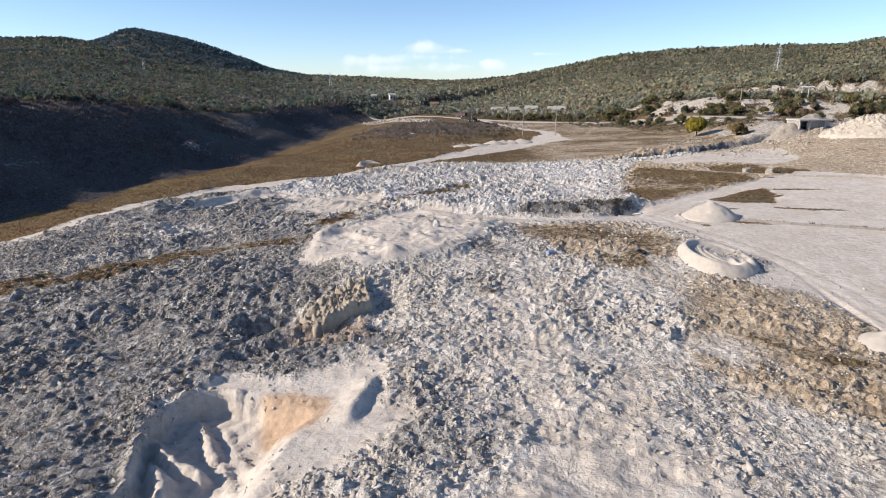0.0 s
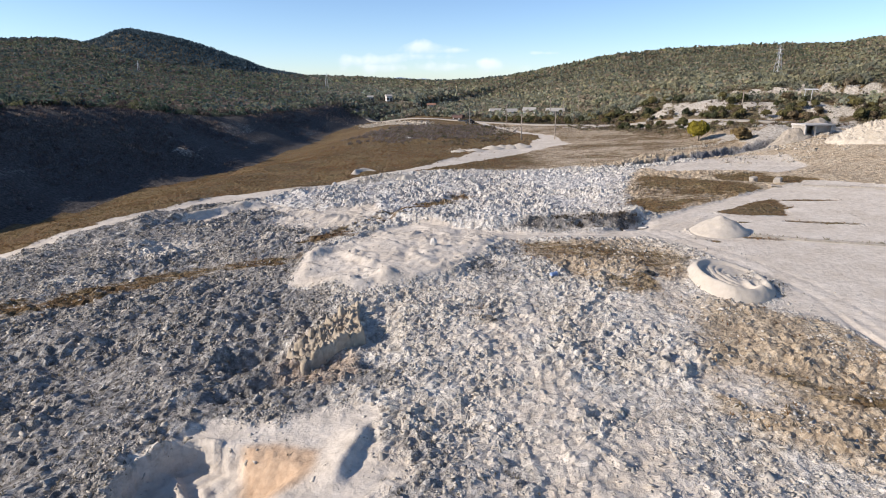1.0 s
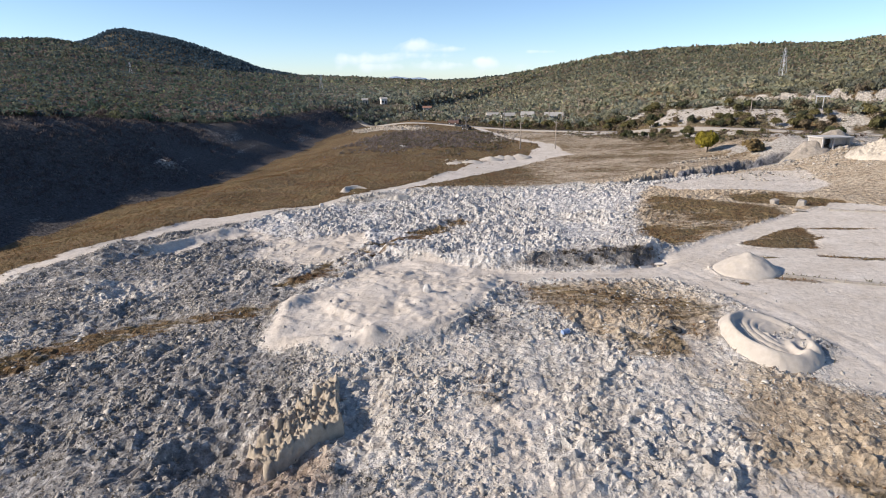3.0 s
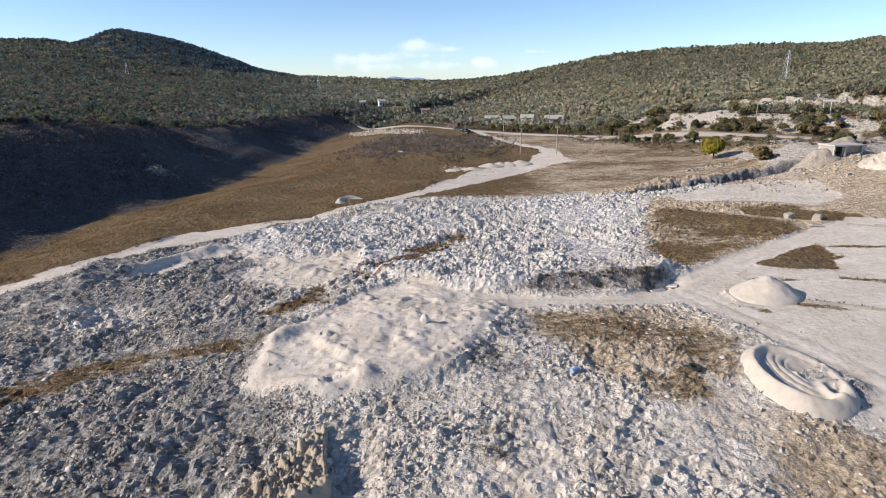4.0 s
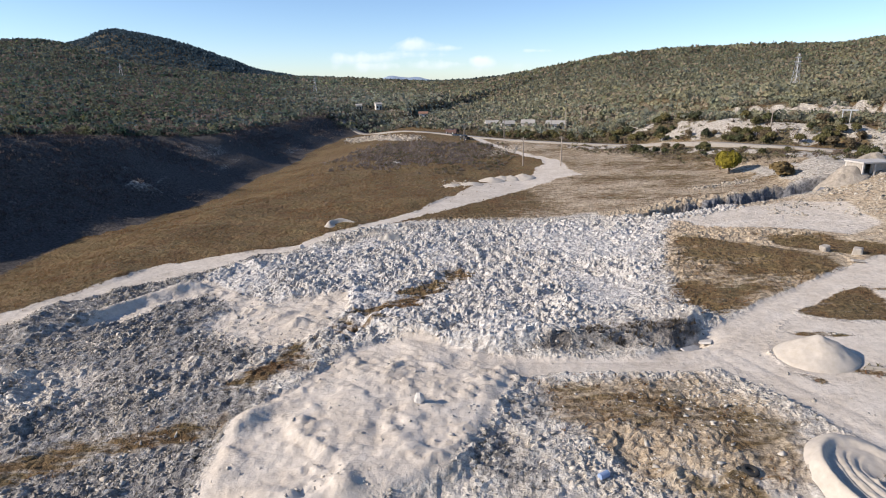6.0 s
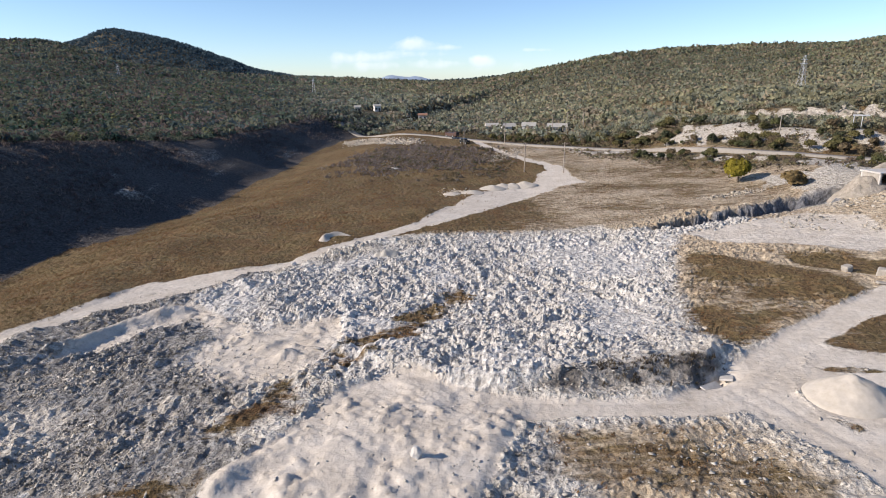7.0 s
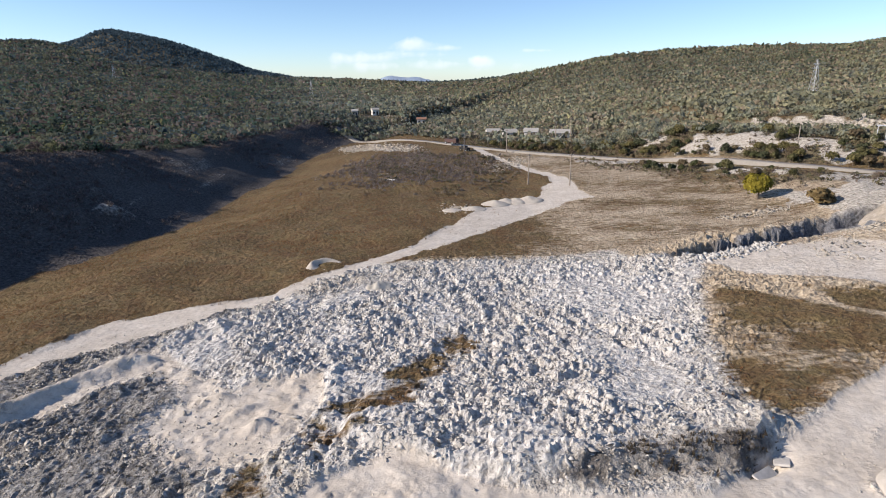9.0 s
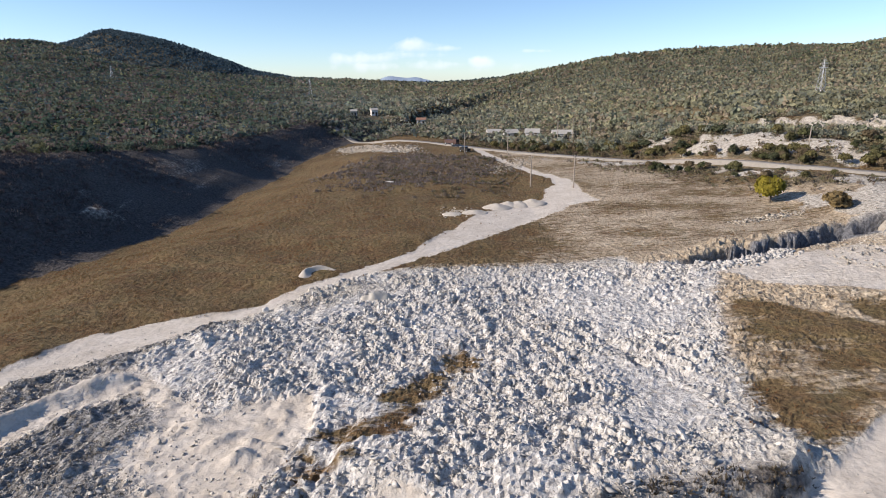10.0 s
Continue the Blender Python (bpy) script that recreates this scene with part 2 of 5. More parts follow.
def pit_z(x, y):
    """The dug-out pit: a steep back wall, a sloping ochre face, furrows on its floor, open towards the south."""
    d = along(x, y, PIT + (PIT[0],))[0] + 0.35 * (fbm(x, y, 1.1, 61) - 0.5) * 2
    within = inside(x, y, PIT, 0.05) > 0.5
    d = np.where(within, np.maximum(d, 0), 0)
    slope = 0.42 + 2.3 * ease(x + 0.25 * (30 - y), -11.6, -8.6)
    deep = 1.4 - 0.75 * ease(x - 0.22 * (y - 26), -10.5, -7.5) * (1 - ease(y, 27.5, 29.5)) - 0.7 * (1 - ease(y, 19, 24))
    z = -deep * ease(d, 0, slope) - 0.25 * ease(d, 1.0, 3.0)
    on = ease(d, 0.1, 0.8)
    z = z + on * crest_line(x, y, ((-16, 28.2), (-14.6, 26.8), (-13.4, 25.9), (-12.0, 25.2)), 0.34, 0.95)
    z = z + on * crest_line(x, y, ((-14.9, 25.6), (-13.6, 24.6), (-13.3, 23.0)), 0.4, 0.9, 0.3, 67)
    z = z + on * (crest_line(x, y, ((-13.6, 29.2), (-12.0, 27.4), (-10.6, 25.2), (-9.8, 23)), 0.22, 0.32) + crest_line(x, y, ((-12.6, 29.6), (-11.0, 27.6), (-9.6, 25.4)), 0.18, 0.22) + crest_line(x, y, ((-14.2, 30.2), (-12.9, 28.6), (-12.2, 26.8)), 0.25, 0.4))
    z = z - on * crest_line(x, y, ((-10.2, 28.0), (-10.0, 26.4), (-9.6, 24.6), (-9.5, 22)), 0.14, 0.16, 0.1)
    z = z + on * (0.16 * lumps(x, y, 0.8, 69) * ease(fbm(x, y, 1.8, 70), 0.45, 0.6) + 0.10 * lumps(x, y, 0.4, 72) * ease(fbm(x, y, 1.2, 74), 0.5, 0.6))
    # furrows that run down the ochre face
    z = z + 0.16 * on * (1 - ease(d, 2.0, 3.4)) * np.abs(np.sin((x * 0.8 - y * 0.5) * 3.2 + 5 * fbm(x, y, 2.0, 63)))
    rim = along(x, y, PIT + (PIT[0],))[0]
    z = z + 0.3 * np.exp(-(rim / 0.3) ** 2) * (x < -12) * (y > 24)
    # a ridge of sand with a steep shaded side, east of the pit
    dr, sr, _, pr = along(x + 0.5 * (fbm(x, y, 1.6, 151) - 0.5), y, ((-5.2, 26.6), (-5.0, 28.2), (-4.6, 29.8), (-4.2, 31.6), (-3.6, 33)))
    return z + 0.55 * np.where(sr > 0, np.exp(-(dr / 0.3) ** 2), np.exp(-(dr / 1.1) ** 2)) * ease(pr, 0.2, 2.2) * (1 - ease(pr, 4.4, 6.6))


def ground_masks(x, y):
    """Shares of sand, dry grass, pale rubble, dark ground, wood floor, bare rock and painted trench shade at a place.
    """
    sand = sand_mask(x, y)
    dg, sg, _, _ = lake_line(x, y)
    dt, st, wt, pt = along(x, y, TRACK, TRACK_W)
    da, sa, _, _ = along(x, y, ASPHALT)
    white = inside(x, y, WHITE, 4.0, 2.4)
    field = ((st < 0) & (sg >= 0)).astype(float) * ease(dt, 0, 2)
    right_field = ease(y, 113 + 0.12 * np.maximum(x, 0), 121 + 0.12 * np.maximum(x, 0)) * (st > 0)
    patch = inside(x, y, ((23.2, 77.8), (28, 92), (34.5, 106), (39, 100), (46, 89), (43, 83), (33, 78), (27, 74.6)), 5, 3.2)
    patch = np.maximum(patch, yard_weeds(x, y))
    patch = np.maximum(patch, inside(x, y, ((43, 100), (50, 98), (54, 92), (58, 86.5), (51.5, 87), (43.5, 93)), 2, 1.6))
    old = inside(x, y, ((7.5, 64.5), (20, 64), (25, 58), (21, 50), (30, 45), (33, 36), (24, 24), (16, 33), (18, 45), (9, 55)), 4, 3.0, 15)
    streak = fbm(x * 0.7 + y * 0.3, y * 1.3, 7, 44)
    weathered = old
    old = old * (0.10 + 0.30 * ease(streak, 0.40, 0.62))
    patch = patch * (0.34 + 0.36 * ease(streak, 0.38, 0.62))
    patch = np.maximum(patch, 0.66 * yard_weeds(x, y))
    strips = 0.52 * strip(x, y, ((-13, 66), (-9, 71), (-6, 75.5), (-2, 80), (2, 88), (8, 94), (14, 97)), (2.0, 2.6, 2.2, 2.6, 1.5, 1.6, 0.8), 2.6, 2.4) * ease(fbm(x, y, 5, 207), 0.38, 0.54)
    strips = np.maximum(strips, 0.5 * strip(x, y, ((-45, 46), (-33, 50), (-24, 57), (-14, 59)), (1.5, 1.8, 2.0, 1.0), 2.5, 1.4))
    strips = np.maximum(strips, 0.3 * ease(bump(x, y, 3.2, 44.5, 1.6, 3.5) + 0.6 * (fbm(x, y, 1.6, 41) - 0.5), 0.4, 0.7))
    bank = (sg < 0) & (y < 380)
    field = np.where(bank, 0, field)
    right_field = np.where(bank, 0, right_field)
    grass = np.clip(np.maximum.reduce([field * (1 - white), right_field * (1 - white) * (0.62 - 0.30 * ease(x, 5, 30) + 0.6 * (streak - 0.5)), patch, old, strips]), 0, 1) * (1 - sand)
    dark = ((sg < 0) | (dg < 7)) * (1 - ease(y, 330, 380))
    dark = np.maximum(dark, inside(x, y, ((7, 68.4), (14, 69.2), (20, 69.6), (23.4, 70.3), (24.4, 72.4), (20.5, 72.8), (11, 70.6)), 1.4, 0.8) * (0.5 + 0.4 * ease(fbm(x, y, 2.5, 163), 0.4, 0.6)))
    # darker blotches over the brown field, and four narrow dark lines
    dark = np.maximum(dark, field * (1 - sand) * (0.42 * ease(fbm(x * 0.6 + y * 0.4, y * 1.5 - x * 0.4, 13, 247), 0.52, 0.66) + 0.3 * ease(fbm(x, y * 1.3, 3.5, 249), 0.56, 0.68)))
    for line in (((-27, 104), (-25, 112), (-22.5, 121)), ((-16, 121), (-13.5, 130), (-12.8, 138)), ((-44, 196), (-30, 193), (-20, 197)), ((-34, 170), (-22, 176), (-12, 174))):
        dark = np.maximum(dark, 0.55 * strip(x, y, line, (0.5,) * len(line), 1.0, 0.8, 251) * (1 - sand))
    dark = np.maximum(dark, 0.45 * ease(bump(x, y, 0, 215, 26, 16) + 0.5 * (fbm(x, y, 9, 91) - 0.5), 0.3, 0.6))
    wood = np.maximum(np.where(sg < 0, ease(dg, bank_width(y) - 2, bank_width(y) + 6), 0), np.where(sa < 0, ease(da, 2.5, 6), 0.6 * ease(x, 38, 60) * (1 - ease(da, 8, 22)) * ease(y, 128, 140)))
    wood = np.maximum(wood, ease(y, 300, 330))
    rock = np.where(sa < 0, ease(da, 2, 5) * (1 - ease(da, 16, 21)), 0) * ease(x, 58, 70) * 0.75 * ease(fbm(x * 1.3, y * 0.7, 7, 23, 4), 0.60, 0.64)
    rock = np.maximum(rock, np.where(sa < 0, ease(da, 37.5, 39) * (1 - ease(da, 41, 42.5)), 0) * ease(x, 93, 98))
    # pale beds of rock that crop out along the drained bank, and the outcrop at its foot
    dl, sl, _, pl = along(x, y, GULLY)
    beds = ease(fbm(pl * 0.10, dl, 1.7, 217), 0.50, 0.62) * ease(fbm(x, y, 16, 219), 0.38, 0.58)
    rock = np.maximum(rock, np.where(sl < 0, 0.3 * beds * ease(dl, 1, 5) * (1 - ease(dl, 22, 32)), 0) * (1 - ease(y, 260, 320)))
    rock = np.maximum(rock, 0.42 * ease(bump(x, y, -66.5, 159.5, 3.6, 2.6, 60) + 0.5 * (fbm(x, y, 2.2, 215) - 0.5), 0.35, 0.7))
    rock = np.maximum(rock, np.where(sa > 0, ease(da, 2.5, 4) * (1 - ease(da, 9, 13)), 0) * ease(x, 25, 45) * 0.7 * ease(fbm(x, y, 7, 29, 4), 0.58, 0.62))
    for cx, cy, rx, ry in SCARS:
        rock = np.maximum(rock, 0.95 * ease(bump(x, y, cx, cy, rx, ry, -32, 2.0) + 0.7 * (fbm(x, y, 2.6, 191) - 0.5), 0.35, 0.6))
    rock = np.maximum(rock, 0.55 * strip(x, y, ((-40, 292), (-28, 280), (-14, 258), (-5, 256)), (2, 5, 4, 1), 3, 2.0))
    rock = np.maximum(rock, 0.8 * ease(x, 55, 66) * (1 - ease(y, 138, 150)) * ease(y, 112, 122) * ease(fbm(x, y, 6, 39, 4), 0.44, 0.56) * (sa > 0))
    weed = ease(fbm(x, y, 8, 101) + 0.38 * ease(-x, 2, 22) * (1 - 0.55 * ease(y, 48, 64)) - 0.12 * ease(bump(x, y, 8, 38, 9, 12), 0.2, 0.8), 0.46, 0.66) * 0.62 * (1 - 0.8 * ease(x, 7, 13) * (1 - ease(y, 46, 56))) * (1 - sand) * (1 - white) * (1 - grass)
    # the trench is coloured darker, for the shade on its walls and floor
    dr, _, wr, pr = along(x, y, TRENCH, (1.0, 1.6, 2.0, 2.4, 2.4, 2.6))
    trench_shade = (1 - ease(dr, wr * 0.9, wr * 1.4)) * ease(pr, 0, 12) * (1 - ease(pr, 36, 44))
    straw = np.clip(np.maximum.reduce([right_field, 0.62 * weathered, ease(x, 24, 30) * ease(y, 74, 80) * (1 - white) * 0.9, field]), 0, 1) * (1 - white) * (sg >= 0) * (1 - ease(y, 250, 300))
    return sand, grass, white, dark, wood, rock, weed, trench_shade, straw


def relief(x, y, masks):
    """The small shape of the ground: clods, banks, heaps, ruts, the pit and the trench."""
    sand, grass, white, dark, wood, rock, weed, trench_shade, straw = masks
    near = 1 - ease(y, 150, 190)
    tip = (1 - sand) * near * (1 - inside(x, y, YARD, 3.0)) * np.where(along(x, y, TRACK)[1] > 0, 1.0, 0.12) * (1 - ease(x, 45, 70)) * (1 - ease(y, 116, 122))
    ridges = 1 - np.abs(fbm(x * 0.8 + y * 0.6, (y * 0.8 - x * 0.6) * 1.6, 7.0, 3) - 0.5) * 4
    z = (0.7 * (fbm(x, y, 5.5, 4) - 0.5) + (0.26 + 0.2 * ease(-x, 2, 14)) * ridges) * tip * (1 - 0.6 * grass)
    rough = 0.35 + 0.65 * ease(fbm(x, y, 6, 13), 0.35, 0.6)
    z = z + tip * (1 - 0.75 * grass) * ((0.16 + 0.12 * ease(-x, 4, 16)) * lumps(x, y, 1.7, 11) + 0.24 * lumps(x, y, 0.85, 17) + 0.20 * lumps(x, y, 0.48, 18)) * rough
    comb = np.abs(np.sin((x * 0.93 + y * 0.36) * 2.1 + 7 * fbm(x, y, 8, 121))) * (0.1 + 0.9 * ease(bump(x, y, 20, 93, 7, 12) + 0.5 * (fbm(x, y, 5, 123) - 0.5), 0.25, 0.6))
    z = z + white * (1 - sand) * (0.14 + 0.86 * ease(fbm(x, y, 6, 209), 0.40, 0.6)) * (0.34 * (comb - 0.5) + 0.36 * lumps(x * 0.9 + y * 0.3, (y - x * 0.3) * 0.6, 1.15, 21) + 0.24 * lumps(x, y, 0.62, 22) + 0.7 * (fbm(x, y, 4.5, 27) - 0.62))
    z = z + grass * (0.16 * fbm(x, y, 1.2, 33) + 1.3 * (fbm(x + y * 0.5, y * 1.4, 11, 34) - 0.5)) + sand * near * (0.025 * (fbm(x, y, 1.2, 35) - 0.5) + inside(x, y, PAD, 2.0) * (0.22 * lumps(x, y, 0.7, 36) * ease(fbm(x, y, 3, 38), 0.45, 0.6) + 0.16 * lumps(x, y, 0.4, 43) * ease(fbm(x, y, 2.4, 44), 0.48, 0.6) + 0.11 * np.abs(np.sin((x * 0.75 + y * 0.66) * 5.6 + 12 * fbm(x, y, 7, 40))) * ease(fbm(x, y, 4, 42), 0.46, 0.58)))
    dust = sand * (1 - ease(y, 44, 54)) * ease(x, -6, 0) * (1 - ease(x, 22, 27))
    z = z + dust * (0.3 * ease(fbm(x, y, 2.6, 237), 0.42, 0.6) + 0.22 * ease(fbm(x, y, 1.1, 239), 0.42, 0.62) + 0.08 * lumps(x, y, 0.5, 241) * ease(fbm(x, y, 3, 243), 0.45, 0.6))
    # the pad of pushed-up sand, with its lip and mounds
    pad = inside(x, y, PAD, 2.2, 0.5)
    z = z + 0.65 * pad * (1 - ease(y, 62, 68)) + 0.24 * pad * ease(fbm(x, y, 3.2, 51), 0.5, 0.7) * (1 - 0.5 * ease(x, 0, 5))
    z = z + 0.6 * bump(x, y, -12, 59, 1.0, 2.2, -20) + 0.5 * bump(x, y, -8.6, 51.5, 1.6, 0.7, -8) + 0.5 * bump(x, y, -4.6, 52, 0.8, 1.0)
    # pushed bank beside the track, and mounds
    d, s, _, _ = along(x + 2.4 * (fbm(x, y, 3, 195) - 0.5), y, ((-38, 76), (-33, 82), (-30, 86.5), (-27.5, 88.6)))
    z = z + (0.75 + 0.5 * fbm(x, y, 2.5, 199)) * np.exp(-(d / 1.15) ** 2)
    z = z + 0.6 * bump(x, y, -17, 81, 1.0, 0.6) + 0.6 * bump(x, y, -12.6, 76.5, 1.1, 0.6, 30) + 0.4 * bump(x, y, -14.5, 78.8, 1.3, 0.4, 40) + inside(x, y, SAND_L, 2.0) * (0.24 * lumps(x, y, 0.8, 47) * ease(fbm(x, y, 3, 48), 0.45, 0.6) + 0.16 * lumps(x, y, 0.42, 53) * ease(fbm(x, y, 2, 54), 0.5, 0.62) + 0.12 * np.abs(np.sin((x * 0.35 + y * 0.93) * 4.4 + 9 * fbm(x, y, 6, 49))) * ease(fbm(x, y, 4, 50), 0.45, 0.56))
    # dark bank above the cross road: the rubble ends in a step there
    step = inside(x, y, ((5, 69.2), (14, 70.0), (22.6, 71.2), (25, 74.5), (22, 80), (-4, 84), (-6, 74)), 1.4, 0.4)
    z = z + 1.0 * step * (1 - ease(y, 76, 84))
    z = z - 1.1 * bump(x, y, 22.6, 70.6, 1.8, 0.9, 25)
    z = z + pit_z(x, y)
    # low scarp running down the tip
    d, s, _, p = along(x, y, ((13.5, 41), (15.2, 37), (18.1, 33.4), (20.1, 31.1), (21.7, 29.1), (24, 24)))
    z = z + (0.28 + 0.5 * (fbm(x, y, 3, 235) - 0.5)) * np.where(s > 0, 1, 0) * np.exp(-d / 2.2) * ease(p, 0, 3)
    # shelf and hollow by the slab
    z = z - 0.35 * bump(x, y, -4.4, 43.5, 1.2, 3.2, 0, 2) - 0.7 * bump(x, y, -9, 38.5, 3.2, 1.1, 25, 2)
    z = z - 0.9 * bump(x, y, -12.5, 36.5, 2.2, 1.0, 30, 2) - 0.8 * bump(x, y, -12.4, 40.5, 2.4, 1.4, 20, 2)
    d, s, w, p = along(x, y, TRENCH, (1.0, 1.6, 2.0, 2.2, 2.2, 2.2))
    d = np.maximum(d + 1.6 * (fbm(x, y, 2.2, 141) - 0.5) * 2 * ease(p, 2, 10), 0)
    z = z - 2.8 * (1 - ease(d, 0.6 * w, w * 1.1)) * ease(p, 0, 12) * (1 - ease(p, 36, 44)) + (0.6 + 0.5 * lumps(x, y, 1.4, 145)) * np.exp(-((d - 3.6) / 1.3) ** 2) * (s < 0) * ease(p, 2, 10) * (1 - ease(p, 34, 42))
    # the dry ditch along the edge of the yard, with a low bank of sand beside it
    d, s, _, p = along(x + 0.3 * (fbm(x, y, 2, 229) - 0.5), y, ((29.6, 55), (30.3, 51), (30.6, 47.5), (30.6, 44), (30.9, 41), (31.1, 37), (31.3, 32)))
    z = z - (0.22 + 0.5 * (fbm(x, y, 3, 231) - 0.5)) * np.exp(-(d / 0.22) ** 2) * ease(p, 2, 14)
    # ledges of the cut hillside
    z = z + rock * 2.2 * (fbm(x, y, 9, 71) - 0.4) + 0.4 * wood * (fbm(x, y, 12, 73) - 0.5)
    # ruts along the tracks
    for line, widths in ((TRACK, TRACK_W), (CROSS, CROSS_W), (CROSS_B, CROSS_B_W)):
        d = along(x, y, line, widths)[0]
        z = z - 0.05 * np.exp(-((d - 0.85) / 0.3) ** 2) * near * (0.4 + 1.2 * fbm(x, y, 5, 233))
    return z

# ---- materials ----
def nodes_of(name, rough=0.9, metal=0.0, spec=0.3):
    m = bpy.data.materials.new(name)
    m.use_nodes = True
    b = m.node_tree.nodes["Principled BSDF"]
    b.inputs["Roughness"].default_value, b.inputs["Metallic"].default_value = rough, metal
    b.inputs["Specular IOR Level"].default_value = spec
    return m, m.node_tree.nodes, m.node_tree.links, b


def noise_node(n, l, coord, scale, detail=4.0, rough=0.6):
    t = n.new("ShaderNodeTexNoise")
    t.inputs["Scale"].default_value, t.inputs["Detail"].default_value, t.inputs["Roughness"].default_value = scale, detail, rough
    l.new(coord, t.inputs["Vector"])
    return t.outputs["Fac"]


def ramp(n, l, fac, stops):
    r = n.new("ShaderNodeValToRGB")
    while len(r.color_ramp.elements) < len(stops):
        r.color_ramp.elements.new(0.5)
    for e, (p, c) in zip(r.color_ramp.elements, stops):
        e.position, e.color = p, (*c, 1)
    l.new(fac, r.inputs[0])
    return r.outputs["Color"]


def mixed(n, l, fac, a, b, blend="MIX"):
    m = n.new("ShaderNodeMix")
    m.data_type, m.blend_type = "RGBA", blend
    for sock, v in ((m.inputs[0], fac), (m.inputs[6], a), (m.inputs[7], b)):
        if isinstance(v, bpy.types.NodeSocket):
            l.new(v, sock)
        else:
            sock.default_value = v if isinstance(v, (int, float)) else (*v, 1)
    return m.outputs[2]


def bumped(n, l, b, height, strength, dist):
    k = n.new("ShaderNodeBump")
    k.inputs["Strength"].default_value, k.inputs["Distance"].default_value = strength, dist
    l.new(height, k.inputs["Height"])
    l.new(k.outputs[0], b.inputs["Normal"])


def simple(name, dark, light, scale, rough=0.85, bump_by=0.3, bump_dist=0.02, metal=0.0, spec=0.3, big=0.35, island=0.0):
    """Two tones in a fine and a broad pattern, with relief."""
    m, n, l, b = nodes_of(name, rough, metal, spec)
    co = n.new("ShaderNodeTexCoord").outputs["Object"]
    fine, broad = noise_node(n, l, co, scale, 6, 0.65), noise_node(n, l, co, scale * 0.12, 3)
    c = ramp(n, l, fine, ((0.3, dark), (0.7, light)))
    c = mixed(n, l, big, c, ramp(n, l, broad, ((0.35, dark), (0.65, light))))
    if island:
        g = n.new("ShaderNodeNewGeometry")
        v = n.new("ShaderNodeMapRange")
        v.inputs["To Min"].default_value, v.inputs["To Max"].default_value = 1 - island, 1 + island
        l.new(g.outputs["Random Per Island"], v.inputs[0])
        c = mixed(n, l, 1.0, c, v.outputs[0], "MULTIPLY")
    l.new(c, b.inputs["Base Color"])
    bumped(n, l, b, fine, bump_by, bump_dist)
    return m


def attr(n, name):
    a = n.new("ShaderNodeAttribute")
    a.attribute_name = name
    return a


def torn(n, l, fac, how):
    """A share with its edge broken up by a pattern: 0 and 1 stay as they are."""
    pattern, gain, reach = how
    inner = n.new("ShaderNodeMath")
    inner.operation = "MULTIPLY_ADD"
    l.new(pattern, inner.inputs[0])
    inner.inputs[1].default_value, inner.inputs[2].default_value = reach, -reach / 2 - 0.5
    total = n.new("ShaderNodeMath")
    total.operation = "MULTIPLY_ADD"
    l.new(fac, total.inputs[0])
    total.inputs[1].default_value = 1.0 + reach * 0.25
    l.new(inner.outputs[0], total.inputs[2])
    out = n.new("ShaderNodeMath")
    out.operation, out.use_clamp = "MULTIPLY_ADD", True
    l.new(total.outputs[0], out.inputs[0])
    out.inputs[1].default_value, out.inputs[2].default_value = gain, 0.5
    keep = n.new("ShaderNodeMath")
    keep.operation = "MULTIPLY"
    l.new(out.outputs[0], keep.inputs[0])
    some = n.new("ShaderNodeMath")
    some.operation, some.use_clamp = "MULTIPLY", True
    l.new(fac, some.inputs[0])
    some.inputs[1].default_value = 8.0
    l.new(some.outputs[0], keep.inputs[1])
    return keep.outputs[0]


def spread(n, l, fac, lo, hi):
    r = n.new("ShaderNodeMapRange")
    r.inputs["From Min"].default_value, r.inputs["From Max"].default_value = lo, hi
    l.new(fac, r.inputs[0])
    return r.outputs[0]


